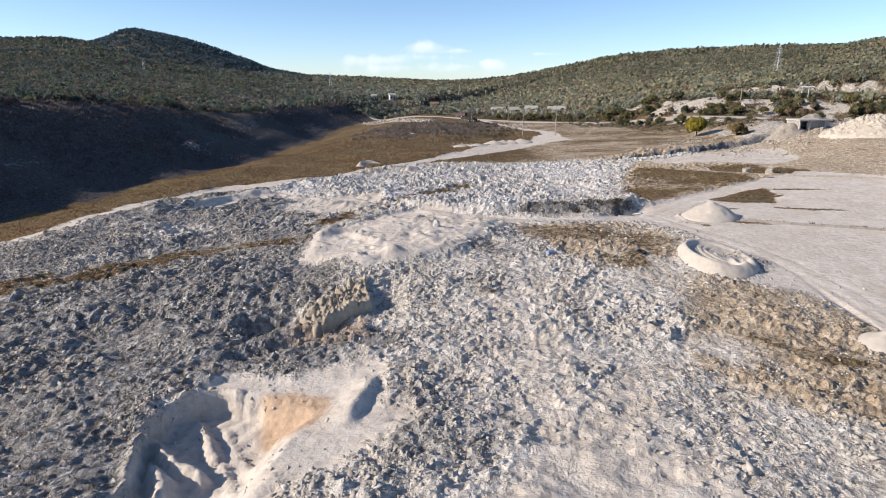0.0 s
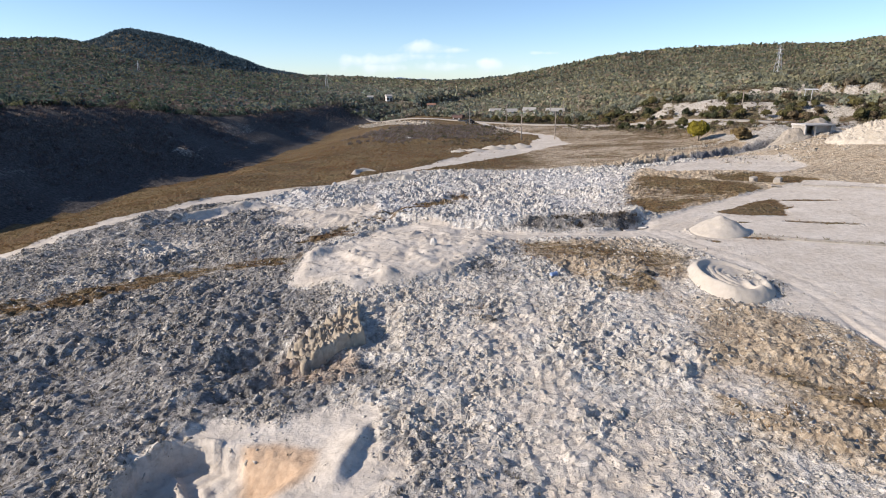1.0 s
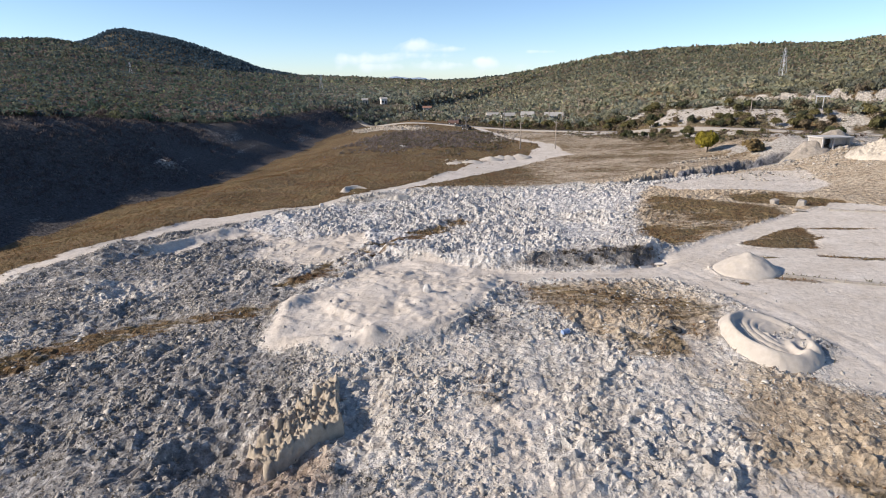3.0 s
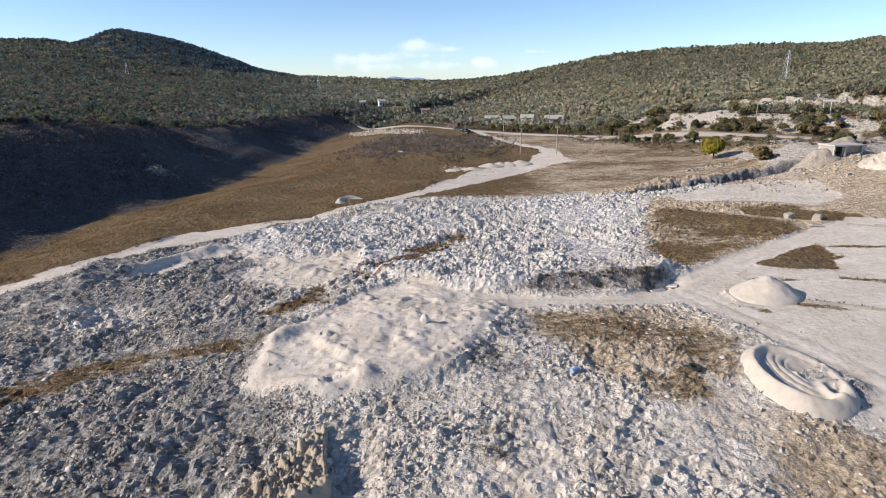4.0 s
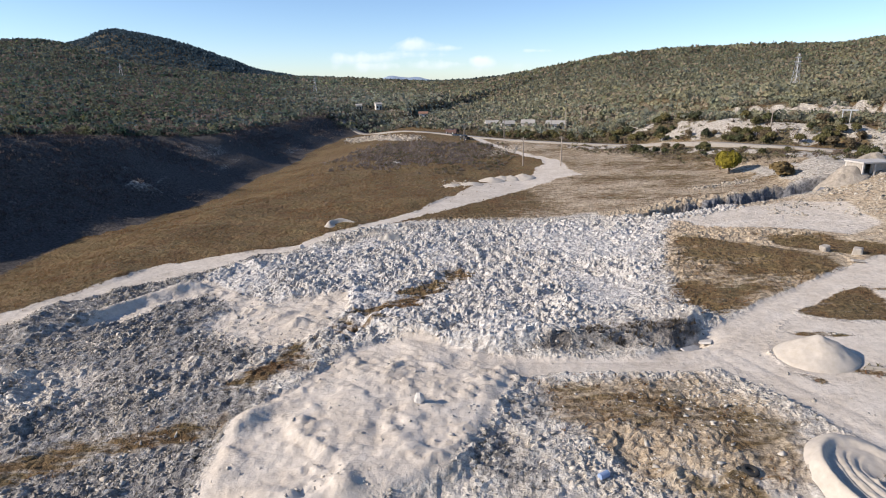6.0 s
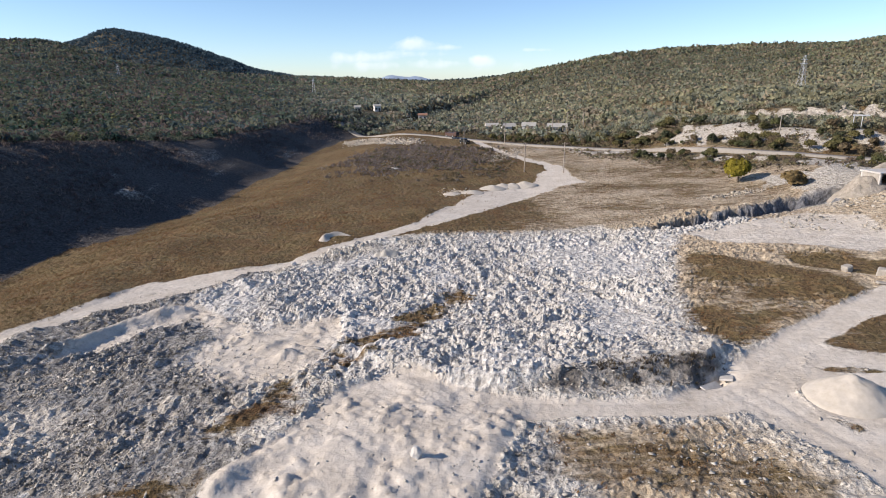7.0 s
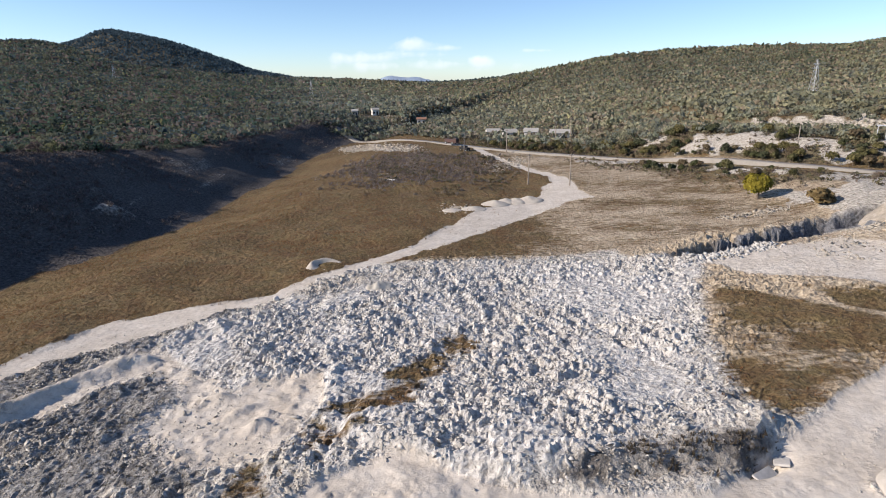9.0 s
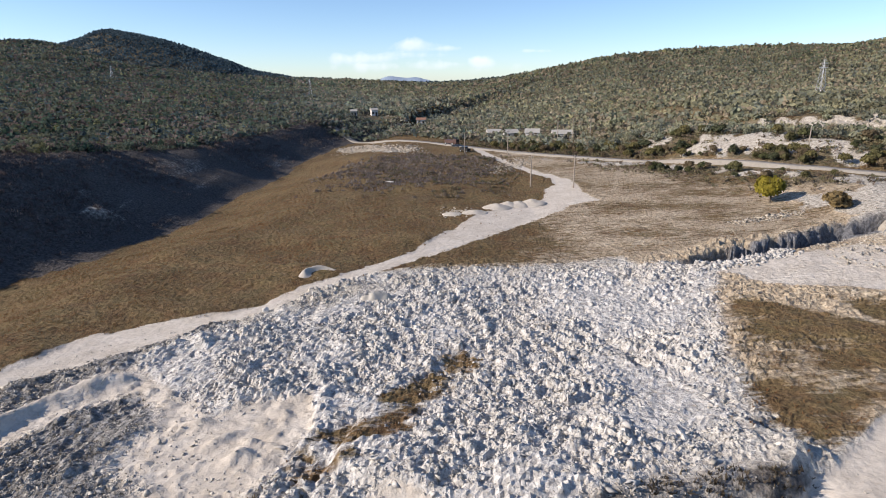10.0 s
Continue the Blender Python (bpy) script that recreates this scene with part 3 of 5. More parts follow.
def ground_material():
    m, n, l, b = nodes_of("ground", 0.95, 0, 0.15)
    co = n.new("ShaderNodeTexCoord").outputs["Object"]
    f1, f2, f3 = noise_node(n, l, co, 2.2, 8, 0.66), noise_node(n, l, co, 0.35, 5), noise_node(n, l, co, 0.07, 3)
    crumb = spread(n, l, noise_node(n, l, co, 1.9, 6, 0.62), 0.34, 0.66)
    spoil = ramp(n, l, f1, ((0.30, (0.40, 0.362, 0.31)), (0.5, (0.54, 0.505, 0.45)), (0.70, (0.66, 0.63, 0.58))))
    spoil = mixed(n, l, 0.45, spoil, ramp(n, l, f2, ((0.38, (0.42, 0.36, 0.285)), (0.62, (0.64, 0.60, 0.54)))))
    pale = ramp(n, l, f1, ((0.3, (0.42, 0.395, 0.36)), (0.65, (0.62, 0.59, 0.55))))
    sand = ramp(n, l, f1, ((0.25, (0.475, 0.42, 0.35)), (0.7, (0.60, 0.54, 0.465))))
    sand = mixed(n, l, 0.5, sand, ramp(n, l, f2, ((0.35, (0.43, 0.37, 0.30)), (0.65, (0.60, 0.55, 0.485)))))
    grass = ramp(n, l, f1, ((0.32, (0.055, 0.038, 0.019)), (0.5, (0.132, 0.083, 0.040)), (0.70, (0.27, 0.20, 0.115))))
    grass = mixed(n, l, 0.4, grass, ramp(n, l, f3, ((0.42, (0.09, 0.058, 0.028)), (0.58, (0.22, 0.165, 0.085)))))
    grass = mixed(n, l, 0.45, grass, ramp(n, l, f2, ((0.36, (0.125, 0.066, 0.031)), (0.5, (0.16, 0.112, 0.055)), (0.64, (0.115, 0.096, 0.044)))))
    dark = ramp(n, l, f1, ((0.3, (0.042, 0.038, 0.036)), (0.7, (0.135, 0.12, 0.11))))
    wood = ramp(n, l, f2, ((0.35, (0.10, 0.088, 0.055)), (0.65, (0.18, 0.15, 0.10))))
    rock = ramp(n, l, f1, ((0.25, (0.27, 0.24, 0.195)), (0.7, (0.54, 0.495, 0.43))))
    ochre = ramp(n, l, f1, ((0.3, (0.36, 0.23, 0.135)), (0.7, (0.50, 0.355, 0.23))))
    weedy = ramp(n, l, f1, ((0.32, (0.15, 0.14, 0.13)), (0.5, (0.27, 0.255, 0.235)), (0.7, (0.52, 0.50, 0.465))))
    c = spoil
    # dark grey for shade in the trench, put into the colour
    trench_shade = ramp(n, l, f1, ((0.3, (0.10, 0.10, 0.105)), (0.7, (0.24, 0.24, 0.25))))
    # ragged edges: streaks for grass, crumbs for sand and rock
    flat = n.new("ShaderNodeMapping")
    flat.inputs["Scale"].default_value = (0.45, 1.5, 1.0)
    l.new(co, flat.inputs["Vector"])
    streaks, crumbs = noise_node(n, l, flat.outputs[0], 0.9, 7, 0.7), noise_node(n, l, co, 1.3, 7, 0.7)
    ragged = {"grass": (streaks, 2.6, 1.7), "sand": (crumbs, 3.0, 1.0), "rock": (crumbs, 2.6, 1.2), "weed": (crumbs, 2.0, 1.6), "straw": (crumbs, 2.4, 1.0), "wood": (crumbs, 2.0, 1.0)}
    straw = ramp(n, l, f1, ((0.3, (0.26, 0.20, 0.13)), (0.5, (0.41, 0.33, 0.23)), (0.7, (0.56, 0.48, 0.37))))
    straw = mixed(n, l, 0.4, straw, ramp(n, l, f2, ((0.36, (0.29, 0.215, 0.14)), (0.64, (0.50, 0.42, 0.315)))))
    for name, tone in (("weed", weedy), ("straw", straw), ("white", pale), ("wood", wood), ("dark", dark), ("grass", grass), ("rock", rock), ("trench_shade", trench_shade), ("sand", sand), ("ochre", ochre)):
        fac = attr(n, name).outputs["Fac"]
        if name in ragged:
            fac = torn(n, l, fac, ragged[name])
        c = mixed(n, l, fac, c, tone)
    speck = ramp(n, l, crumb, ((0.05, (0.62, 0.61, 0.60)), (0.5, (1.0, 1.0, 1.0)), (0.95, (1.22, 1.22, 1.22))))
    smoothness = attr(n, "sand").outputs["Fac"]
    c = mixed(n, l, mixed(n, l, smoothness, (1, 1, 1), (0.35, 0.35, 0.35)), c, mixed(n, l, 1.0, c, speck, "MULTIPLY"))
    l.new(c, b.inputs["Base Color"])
    lump = n.new("ShaderNodeTexVoronoi")
    lump.feature, lump.inputs["Scale"].default_value = "SMOOTH_F1", 1.7
    lump.inputs["Smoothness"].default_value = 0.35
    wob = n.new("ShaderNodeMix")
    wob.data_type = "RGBA"
    wob.inputs[0].default_value = 0.22
    l.new(co, wob.inputs[6])
    nz = n.new("ShaderNodeTexNoise")
    nz.inputs["Scale"].default_value = 1.6
    l.new(co, nz.inputs["Vector"])
    l.new(nz.outputs["Color"], wob.inputs[7])
    l.new(wob.outputs[2], lump.inputs["Vector"])
    rel = n.new("ShaderNodeMath")
    rel.operation = "MULTIPLY_ADD"
    l.new(lump.outputs["Distance"], rel.inputs[0])
    rel.inputs[1].default_value = -0.9
    l.new(crumb, rel.inputs[2])
    calm = n.new("ShaderNodeMath")
    calm.operation = "MULTIPLY"
    even = mixed(n, l, attr(n, "straw").outputs["Fac"], (1, 1, 1), (0.7, 0.7, 0.7))
    even = mixed(n, l, attr(n, "white").outputs["Fac"], even, (0.6, 0.6, 0.6))
    l.new(mixed(n, l, smoothness, even, (0.16, 0.16, 0.16)), calm.inputs[0])
    l.new(rel.outputs[0], calm.inputs[1])
    bumped(n, l, b, calm.outputs[0], 1.0, 0.2)
    return m


M_GROUND = ground_material()
M_CLOD = simple("spoil_clods", (0.33, 0.298, 0.25), (0.50, 0.465, 0.41), 2.5, 0.95, 0.5, 0.04, 0, 0.15, 0.3, 0.22)
M_CLOD_PALE = simple("pale_clods", (0.34, 0.322, 0.295), (0.53, 0.505, 0.47), 2.5, 0.95, 0.5, 0.04, 0, 0.15, 0.3, 0.2)
M_CLOD_DARK = simple("weathered_clods", (0.13, 0.12, 0.10), (0.30, 0.28, 0.25), 4.0, 0.95, 0.5, 0.04, 0, 0.15, 0.3, 0.25)
M_SANDHEAP = simple("quarry_sand", (0.39, 0.345, 0.285), (0.52, 0.47, 0.405), 2.5, 0.95, 0.4, 0.04, 0, 0.15)
M_ROCK = simple("ochre_rock", (0.25, 0.205, 0.15), (0.46, 0.395, 0.305), 2.6, 0.95, 0.8, 0.12, 0, 0.15)
M_CONCRETE = simple("concrete", (0.36, 0.34, 0.31), (0.55, 0.52, 0.48), 3, 0.85, 0.3)
M_ASPHALT = simple("asphalt", (0.21, 0.19, 0.165), (0.30, 0.275, 0.24), 2, 0.9, 0.3)
M_BLOCK = simple("weathered_limestone", (0.25, 0.225, 0.19), (0.42, 0.385, 0.335), 3, 0.9, 0.6, 0.05)
M_CLOD_WARM = simple("beige_stones", (0.27, 0.235, 0.185), (0.46, 0.41, 0.34), 2.5, 0.95, 0.5, 0.04, 0, 0.15, 0.3, 0.25)
M_WOOD = simple("weathered_wood", (0.22, 0.18, 0.14), (0.38, 0.33, 0.28), 6, 0.85, 0.3)
M_STEEL = simple("galvanised_steel", (0.42, 0.43, 0.44), (0.56, 0.57, 0.58), 8, 0.5, 0.1, 0.01, 0.6)
M_BARK = simple("bark", (0.07, 0.055, 0.04), (0.16, 0.13, 0.10), 8, 0.95, 0.6)


def foliage_material():
    m, n, l, b = nodes_of("foliage", 0.85, 0, 0.1)
    a = attr(n, "tint")
    g = n.new("ShaderNodeNewGeometry")
    v = n.new("ShaderNodeMapRange")
    v.inputs["To Min"].default_value, v.inputs["To Max"].default_value = 0.82, 1.18
    l.new(g.outputs["Random Per Island"], v.inputs[0])
    c = mixed(n, l, 1.0, a.outputs["Color"], v.outputs[0], "MULTIPLY")
    l.new(c, b.inputs["Base Color"])
    lift, unit = n.new("ShaderNodeVectorMath"), n.new("ShaderNodeVectorMath")
    lift.operation, unit.operation = "ADD", "NORMALIZE"
    l.new(g.outputs["Normal"], lift.inputs[0])
    lift.inputs[1].default_value = (0, 0, 1.5)
    l.new(lift.outputs[0], unit.inputs[0])
    l.new(unit.outputs[0], b.inputs["Normal"])
    t, mix = n.new("ShaderNodeBsdfTranslucent"), n.new("ShaderNodeMixShader")
    l.new(c, t.inputs[0])
    mix.inputs[0].default_value = 0.38
    l.new(b.outputs[0], mix.inputs[1])
    l.new(t.outputs[0], mix.inputs[2])
    l.new(mix.outputs[0], n["Material Output"].inputs[0])
    return m


M_LEAF = foliage_material()


# ---- mesh helpers ----
def mesh_from(name, verts, faces, mat, smooth=False, points=None, colours=None):
    """A mesh from arrays: verts n x 3, faces m x 3 or m x 4."""
    verts, faces = np.asarray(verts, np.float32), np.asarray(faces, np.int32)
    me = bpy.data.meshes.new(name)
    me.vertices.add(len(verts))
    me.vertices.foreach_set("co", verts.ravel())
    me.loops.add(faces.size)
    me.loops.foreach_set("vertex_index", faces.ravel())
    me.polygons.add(len(faces))
    me.polygons.foreach_set("loop_start", np.arange(len(faces), dtype=np.int32) * faces.shape[1])
    me.update(calc_edges=True)
    if smooth:
        me.polygons.foreach_set("use_smooth", np.ones(len(faces), bool))
    for key, v in (points or {}).items():
        me.attributes.new(key, "FLOAT", "POINT").data.foreach_set("value", np.asarray(v, np.float32))
    if colours is not None:
        me.attributes.new("tint", "FLOAT_COLOR", "POINT").data.foreach_set("color", np.c_[colours, np.ones(len(colours))].astype(np.float32).ravel())
    me.materials.append(mat)
    me.validate()
    return me


def part(name, bm, material, parent=None, label="", at=None):
    me = bpy.data.meshes.new(name)
    bm.to_mesh(me)
    bm.free()
    me.materials.append(material)
    ob = new(name, me)
    if parent:
        ob.parent = parent
    if at is not None:
        ob.matrix_basis = at
    return tagged(ob, label) if label else ob


def box(sx, sy, sz, at=None, bevel=0.0, bm=None, jitter=0.0):
    """A box standing on z = 0, bevelled."""
    bm = bm or bmesh.new()
    made = bmesh.ops.create_cube(bm, size=1, matrix=(at or Matrix()) @ Matrix.Translation((0, 0, sz / 2)) @ Matrix.Diagonal((sx, sy, sz, 1)))["verts"]
    if jitter:
        for v in made:
            v.co += Vector([random.uniform(-jitter, jitter) for _ in range(3)])
    if bevel:
        edges = list({e for v in made for e in v.link_edges})
        bmesh.ops.bevel(bm, geom=edges, offset=bevel, segments=1, affect="EDGES")
    return bm


def rod(a, b, r, r2=None, sides=8, bm=None):
    bm = bm or bmesh.new()
    a, b = Vector(a), Vector(b)
    m = Matrix.Translation((a + b) / 2) @ (b - a).to_track_quat("Z", "Y").to_matrix().to_4x4()
    bmesh.ops.create_cone(bm, cap_ends=True, segments=sides, radius1=r, radius2=r if r2 is None else r2, depth=(b - a).length, matrix=m)
    return bm


def empty(name, at):
    ob = new(name)
    ob.matrix_basis = at
    return ob


rng = np.random.default_rng(7)

# ---- ground ----
def graded(lo, hi, step, out_lo, out_hi, grow):
    mid = list(np.arange(lo, hi + step / 2, step))
    d, v = step, mid[-1]
    while v < out_hi:
        d *= grow
        v += d
        mid.append(v)
    d, v, head = step, mid[0], []
    while v > out_lo:
        d *= grow
        v -= d
        head.append(v)
    return np.array(head[::-1] + mid)


def rows_of_ground():
    """Lines finer towards the eye, coarser away from it, and never more than 18 m apart as far as the mountain."""
    mid = [21.0]
    while mid[-1] < 125:
        mid.append(mid[-1] + 0.15 + 0.0017 * (mid[-1] - 21))
    d, v = mid[-1] - mid[-2], mid[-1]
    while v < 4400:
        d = d * 1.042
        d = min(d, 18) if v < 1600 else d
        v += d
        mid.append(v)
    return np.array(list(graded(21, 21.2, 0.2, -900, 21.1, 1.09))[:-2] + mid)


xs, ys = graded(-31, 56, 0.24, -4200, 4200, 1.06), rows_of_ground()
gx, gy = [a.ravel() for a in np.meshgrid(xs, ys)]
gm = ground_masks(gx, gy)
gz = valley(gx, gy) + relief(gx, gy, gm)
idx = np.arange(len(xs) * len(ys)).reshape(len(ys), len(xs))
quads = np.stack([idx[:-1, :-1], idx[:-1, 1:], idx[1:, 1:], idx[1:, :-1]], -1).reshape(-1, 4)
ochre = 0.85 * inside(gx, gy, ((-10.9, 31.2), (-8.7, 31.3), (-6.4, 30.4), (-6.6, 28.6), (-8.0, 27.2), (-10.0, 28.2)), 0.9, 0.5, 66)
ochre = np.maximum(ochre, 0.4 * ease(bump(gx, gy, -8, 40, 4, 5) + 0.6 * (fbm(gx, gy, 2, 68) - 0.5), 0.5, 0.8))
ground_mesh = (mesh_from("ground", np.c_[gx, gy, gz], quads, M_GROUND, True, dict(zip(("sand", "grass", "white", "dark", "wood", "rock", "weed", "trench_shade", "straw", "ochre"), (*gm, ochre)))))
lane = np.maximum.reduce([gm[0][quads].mean(1), ease(gy[quads[:, 0]], 118, 126), 1 - ease(gy[quads[:, 0]], 10, 16), gm[1][quads].mean(1) * 0.9])
ground_mesh.polygons.foreach_set("use_smooth", lane > 0.55)
ground = new("ground", ground_mesh)
tagged(ground, "pale quarry spoil, sandy tracks, dry brown field and wooded hills", "ground", kind="structure")


# places on the built ground, read from its own grid
gmask = np.stack([m.reshape(len(ys), len(xs)) for m in gm])
gheight = gz.reshape(len(ys), len(xs))


def on_grid(table, x, y):
    i = np.clip(np.searchsorted(xs, x) - 1, 0, len(xs) - 2)
    j = np.clip(np.searchsorted(ys, y) - 1, 0, len(ys) - 2)
    u, v = (x - xs[i]) / (xs[i + 1] - xs[i]), (y - ys[j]) / (ys[j + 1] - ys[j])
    return (table[..., j, i] * (1 - u) + table[..., j, i + 1] * u) * (1 - v) + (table[..., j + 1, i] * (1 - u) + table[..., j + 1, i + 1] * u) * v


def masks_at(x, y):
    return on_grid(gmask, x, y)


def land_z(x, y):
    return on_grid(gheight, np.asarray(x, float), np.asarray(y, float))


def height_at(x, y):
    return float(land_z(np.array([x]), np.array([y]))[0])

# ---- clods, woods, field growth ----
def clod_shapes(count, seed):
    """A few angular broken lumps, hulls of ten points."""
    r, out = random.Random(seed), []
    for _ in range(count):
        bm = bmesh.new()
        for k in range(7):
            p = Vector((r.uniform(-1, 1), r.uniform(-1, 1), r.uniform(-1, 1)))
            p *= 1 / max(abs(p.x), abs(p.y), abs(p.z)) * r.uniform(0.75, 1.15)
            bm.verts.new(p)
        hull = bmesh.ops.convex_hull(bm, input=bm.verts)
        bmesh.ops.delete(bm, geom=[g for g in hull["geom_interior"] if isinstance(g, bmesh.types.BMVert)], context="VERTS")
        bmesh.ops.triangulate(bm, faces=bm.faces)
        bm.verts.index_update()
        out.append((np.array([v.co[:] for v in bm.verts]), np.array([[v.index for v in f.verts] for f in bm.faces])))
        bm.free()
    return out


def scatter_lumps(name, label, category, places, sizes, mat, seed, flat=0.62, sink=0.42):
    shapes, r = clod_shapes(12, seed), np.random.default_rng(seed)
    z = land_z(places[:, 0], places[:, 1])
    pick = r.integers(0, len(shapes), len(places))
    vs, fs, base = [], [], 0
    for k, (v, f) in enumerate(shapes):
        mine = np.where(pick == k)[0]
        if not len(mine):
            continue
        a, tip = r.uniform(0, 6.283, len(mine)), r.uniform(-0.5, 0.5, (len(mine), 2))
        scale = sizes[mine][:, None] * r.uniform(0.7, 1.3, (len(mine), 3)) * np.array([1, 1, flat])
        p = v[None] * scale[:, None]
        x = p[..., 0] * np.cos(a)[:, None] - p[..., 1] * np.sin(a)[:, None]
        y = p[..., 0] * np.sin(a)[:, None] + p[..., 1] * np.cos(a)[:, None]
        zz = p[..., 2] + x * tip[:, :1] + y * tip[:, 1:]
        lift = z[mine] + sizes[mine] * (flat * 0.5 - sink)
        vs.append(np.stack([x + places[mine, 0][:, None], y + places[mine, 1][:, None], zz + lift[:, None]], -1).reshape(-1, 3))
        fs.append((f[None] + (base + np.arange(len(mine)) * len(v))[:, None, None]).reshape(-1, 3))
        base += len(mine) * len(v)
    ob = new(name, mesh_from(name, np.concatenate(vs), np.concatenate(fs), mat))
    return tagged(ob, label, category, kind="stuff")


def sprinkle(count, box2, weight, r):
    """Places within a box, kept with the given likelihood."""
    x, y = r.uniform(box2[0], box2[2], count), r.uniform(box2[1], box2[3], count)
    keep = r.random(count) < weight(x, y)
    return np.c_[x[keep], y[keep]]


def tip_weight(x, y):
    sand, grass, white, dark, wood, rock, weed, trench_shade, straw = masks_at(x, y)
    on = np.where(along(x, y, TRACK)[1] > 0, 1.0, 0.0) * (1 - ease(y, 113, 120))
    patchy = ease(fbm(x, y, 4, 83), 0.42, 0.66)
    return on * (1 - ease(bump(x, y, 26.5, 53, 4.6, 5.4), 0.3, 0.4)) * (1 - 0.93 * sand) * (1 - white) * (1 - grass) ** 3 * (0.08 + 0.92 * patchy) * (1 - 0.45 * ease(x, 0, 12)) * (1 - ease(x, 30, 44)) * (1 - dark * 0.7) * (1 - ease(x - 0.33 * (y - 76), 20, 23) * (y > 73))


def white_weight(x, y):
    sand, grass, white, dark, wood, rock, weed, trench_shade, straw = masks_at(x, y)
    return white * (1 - sand) * (1 - grass) ** 3 * (1 - 0.5 * dark) * (0.06 + 0.94 * ease(fbm(x, y, 6, 209), 0.38, 0.58))


p = sprinkle(270000, (-48, 18, 36, 112), tip_weight, rng)
grey = masks_at(p[:, 0], p[:, 1])[6] > rng.uniform(0.2, 0.9, len(p))
size = 0.04 + 0.085 * rng.random(len(p)) ** 1.5 + 0.17 * rng.random(len(p)) ** 12
scatter_lumps("spoil_clods", "grey clods of dug spoil strewn over the tip", "clods", p[~grey], size[~grey], M_CLOD, 3)
scatter_lumps("weathered_clods", "dark weathered clods among dry weeds", "clods", p[grey], size[grey], M_CLOD_DARK, 8)
p = sprinkle(64000, (-30, 66, 42, 119), white_weight, rng)
scatter_lumps("pale_clods", "pale grey limestone clods tipped in rough rows", "clods", p, 0.06 + 0.09 * rng.random(len(p)) + 0.20 * rng.random(len(p)) ** 8, M_CLOD_PALE, 4)


def crown(count, r, flat=0.8, leaf=(0.2, 0.36), loose=0.34):
    """Leaf clumps of a crown of radius 1: quads that face outwards on an uneven, lobed shell."""
    lobes = r.normal(0, loose, (5, 3)) * np.array([1, 1, 0.8])
    pick = r.integers(0, 5, count)
    out = r.normal(0, 1, (count, 3))
    out[:, 2] = np.abs(out[:, 2]) * 0.9 - 0.25
    out /= np.linalg.norm(out, axis=1)[:, None]
    c = lobes[pick] + out * r.uniform(0.38, 0.62, count)[:, None]
    c[:, 2] *= flat
    size = r.uniform(*leaf, count)[:, None]
    face = out + r.normal(0, 0.35, (count, 3))
    face /= np.linalg.norm(face, axis=1)[:, None]
    a = np.cross(face, r.normal(0, 1, (count, 3)))
    a /= np.linalg.norm(a, axis=1)[:, None]
    b = np.cross(face, a)
    v = np.stack([c - a * size - b * size * 0.6, c + a * size - b * size * 0.8, c + a * size * 0.7 + b * size, c - a * size * 0.8 + b * size * 0.9], 1)
    return v.reshape(-1, 3)


def woods(name, label, places, sizes, tints, leaves, seed, rise=0.55, leaf=(0.2, 0.34)):
    r = np.random.default_rng(seed)
    kinds = [crown(leaves, r, 0.8, leaf) for _ in range(10)]
    z = land_z(places[:, 0], places[:, 1])
    pick, vs, cs = r.integers(0, 10, len(places)), [], []
    for k, v in enumerate(kinds):
        mine = np.where(pick == k)[0]
        a = r.uniform(0, 6.283, len(mine))
        s = sizes[mine][:, None] * np.ones(3) * np.stack([np.ones(len(mine)), np.ones(len(mine)), r.uniform(0.8, 1.25, len(mine))], 1)
        p = v[None] * s[:, None]
        x = p[..., 0] * np.cos(a)[:, None] - p[..., 1] * np.sin(a)[:, None] + places[mine, 0][:, None]
        y = p[..., 0] * np.sin(a)[:, None] + p[..., 1] * np.cos(a)[:, None] + places[mine, 1][:, None]
        vs.append(np.stack([x, y, p[..., 2] + (z[mine] + sizes[mine] * rise)[:, None]], -1).reshape(-1, 3))
        cs.append(np.repeat(tints[mine], len(v), 0))
    vs, cs = np.concatenate(vs), np.concatenate(cs)
    ob = new(name, mesh_from(name, vs, np.arange(len(vs)).reshape(-1, 4), M_LEAF, False, None, cs))
    return tagged(ob, label, "woods", kind="stuff")


# greens lean to blue-grey, with haze over the woods in the colour
HAZY_GREENS = np.array([(0.070, 0.088, 0.058), (0.105, 0.108, 0.066), (0.062, 0.078, 0.066), (0.125, 0.118, 0.066), (0.135, 0.098, 0.070), (0.085, 0.10, 0.062), (0.055, 0.08, 0.046), (0.15, 0.14, 0.06)])


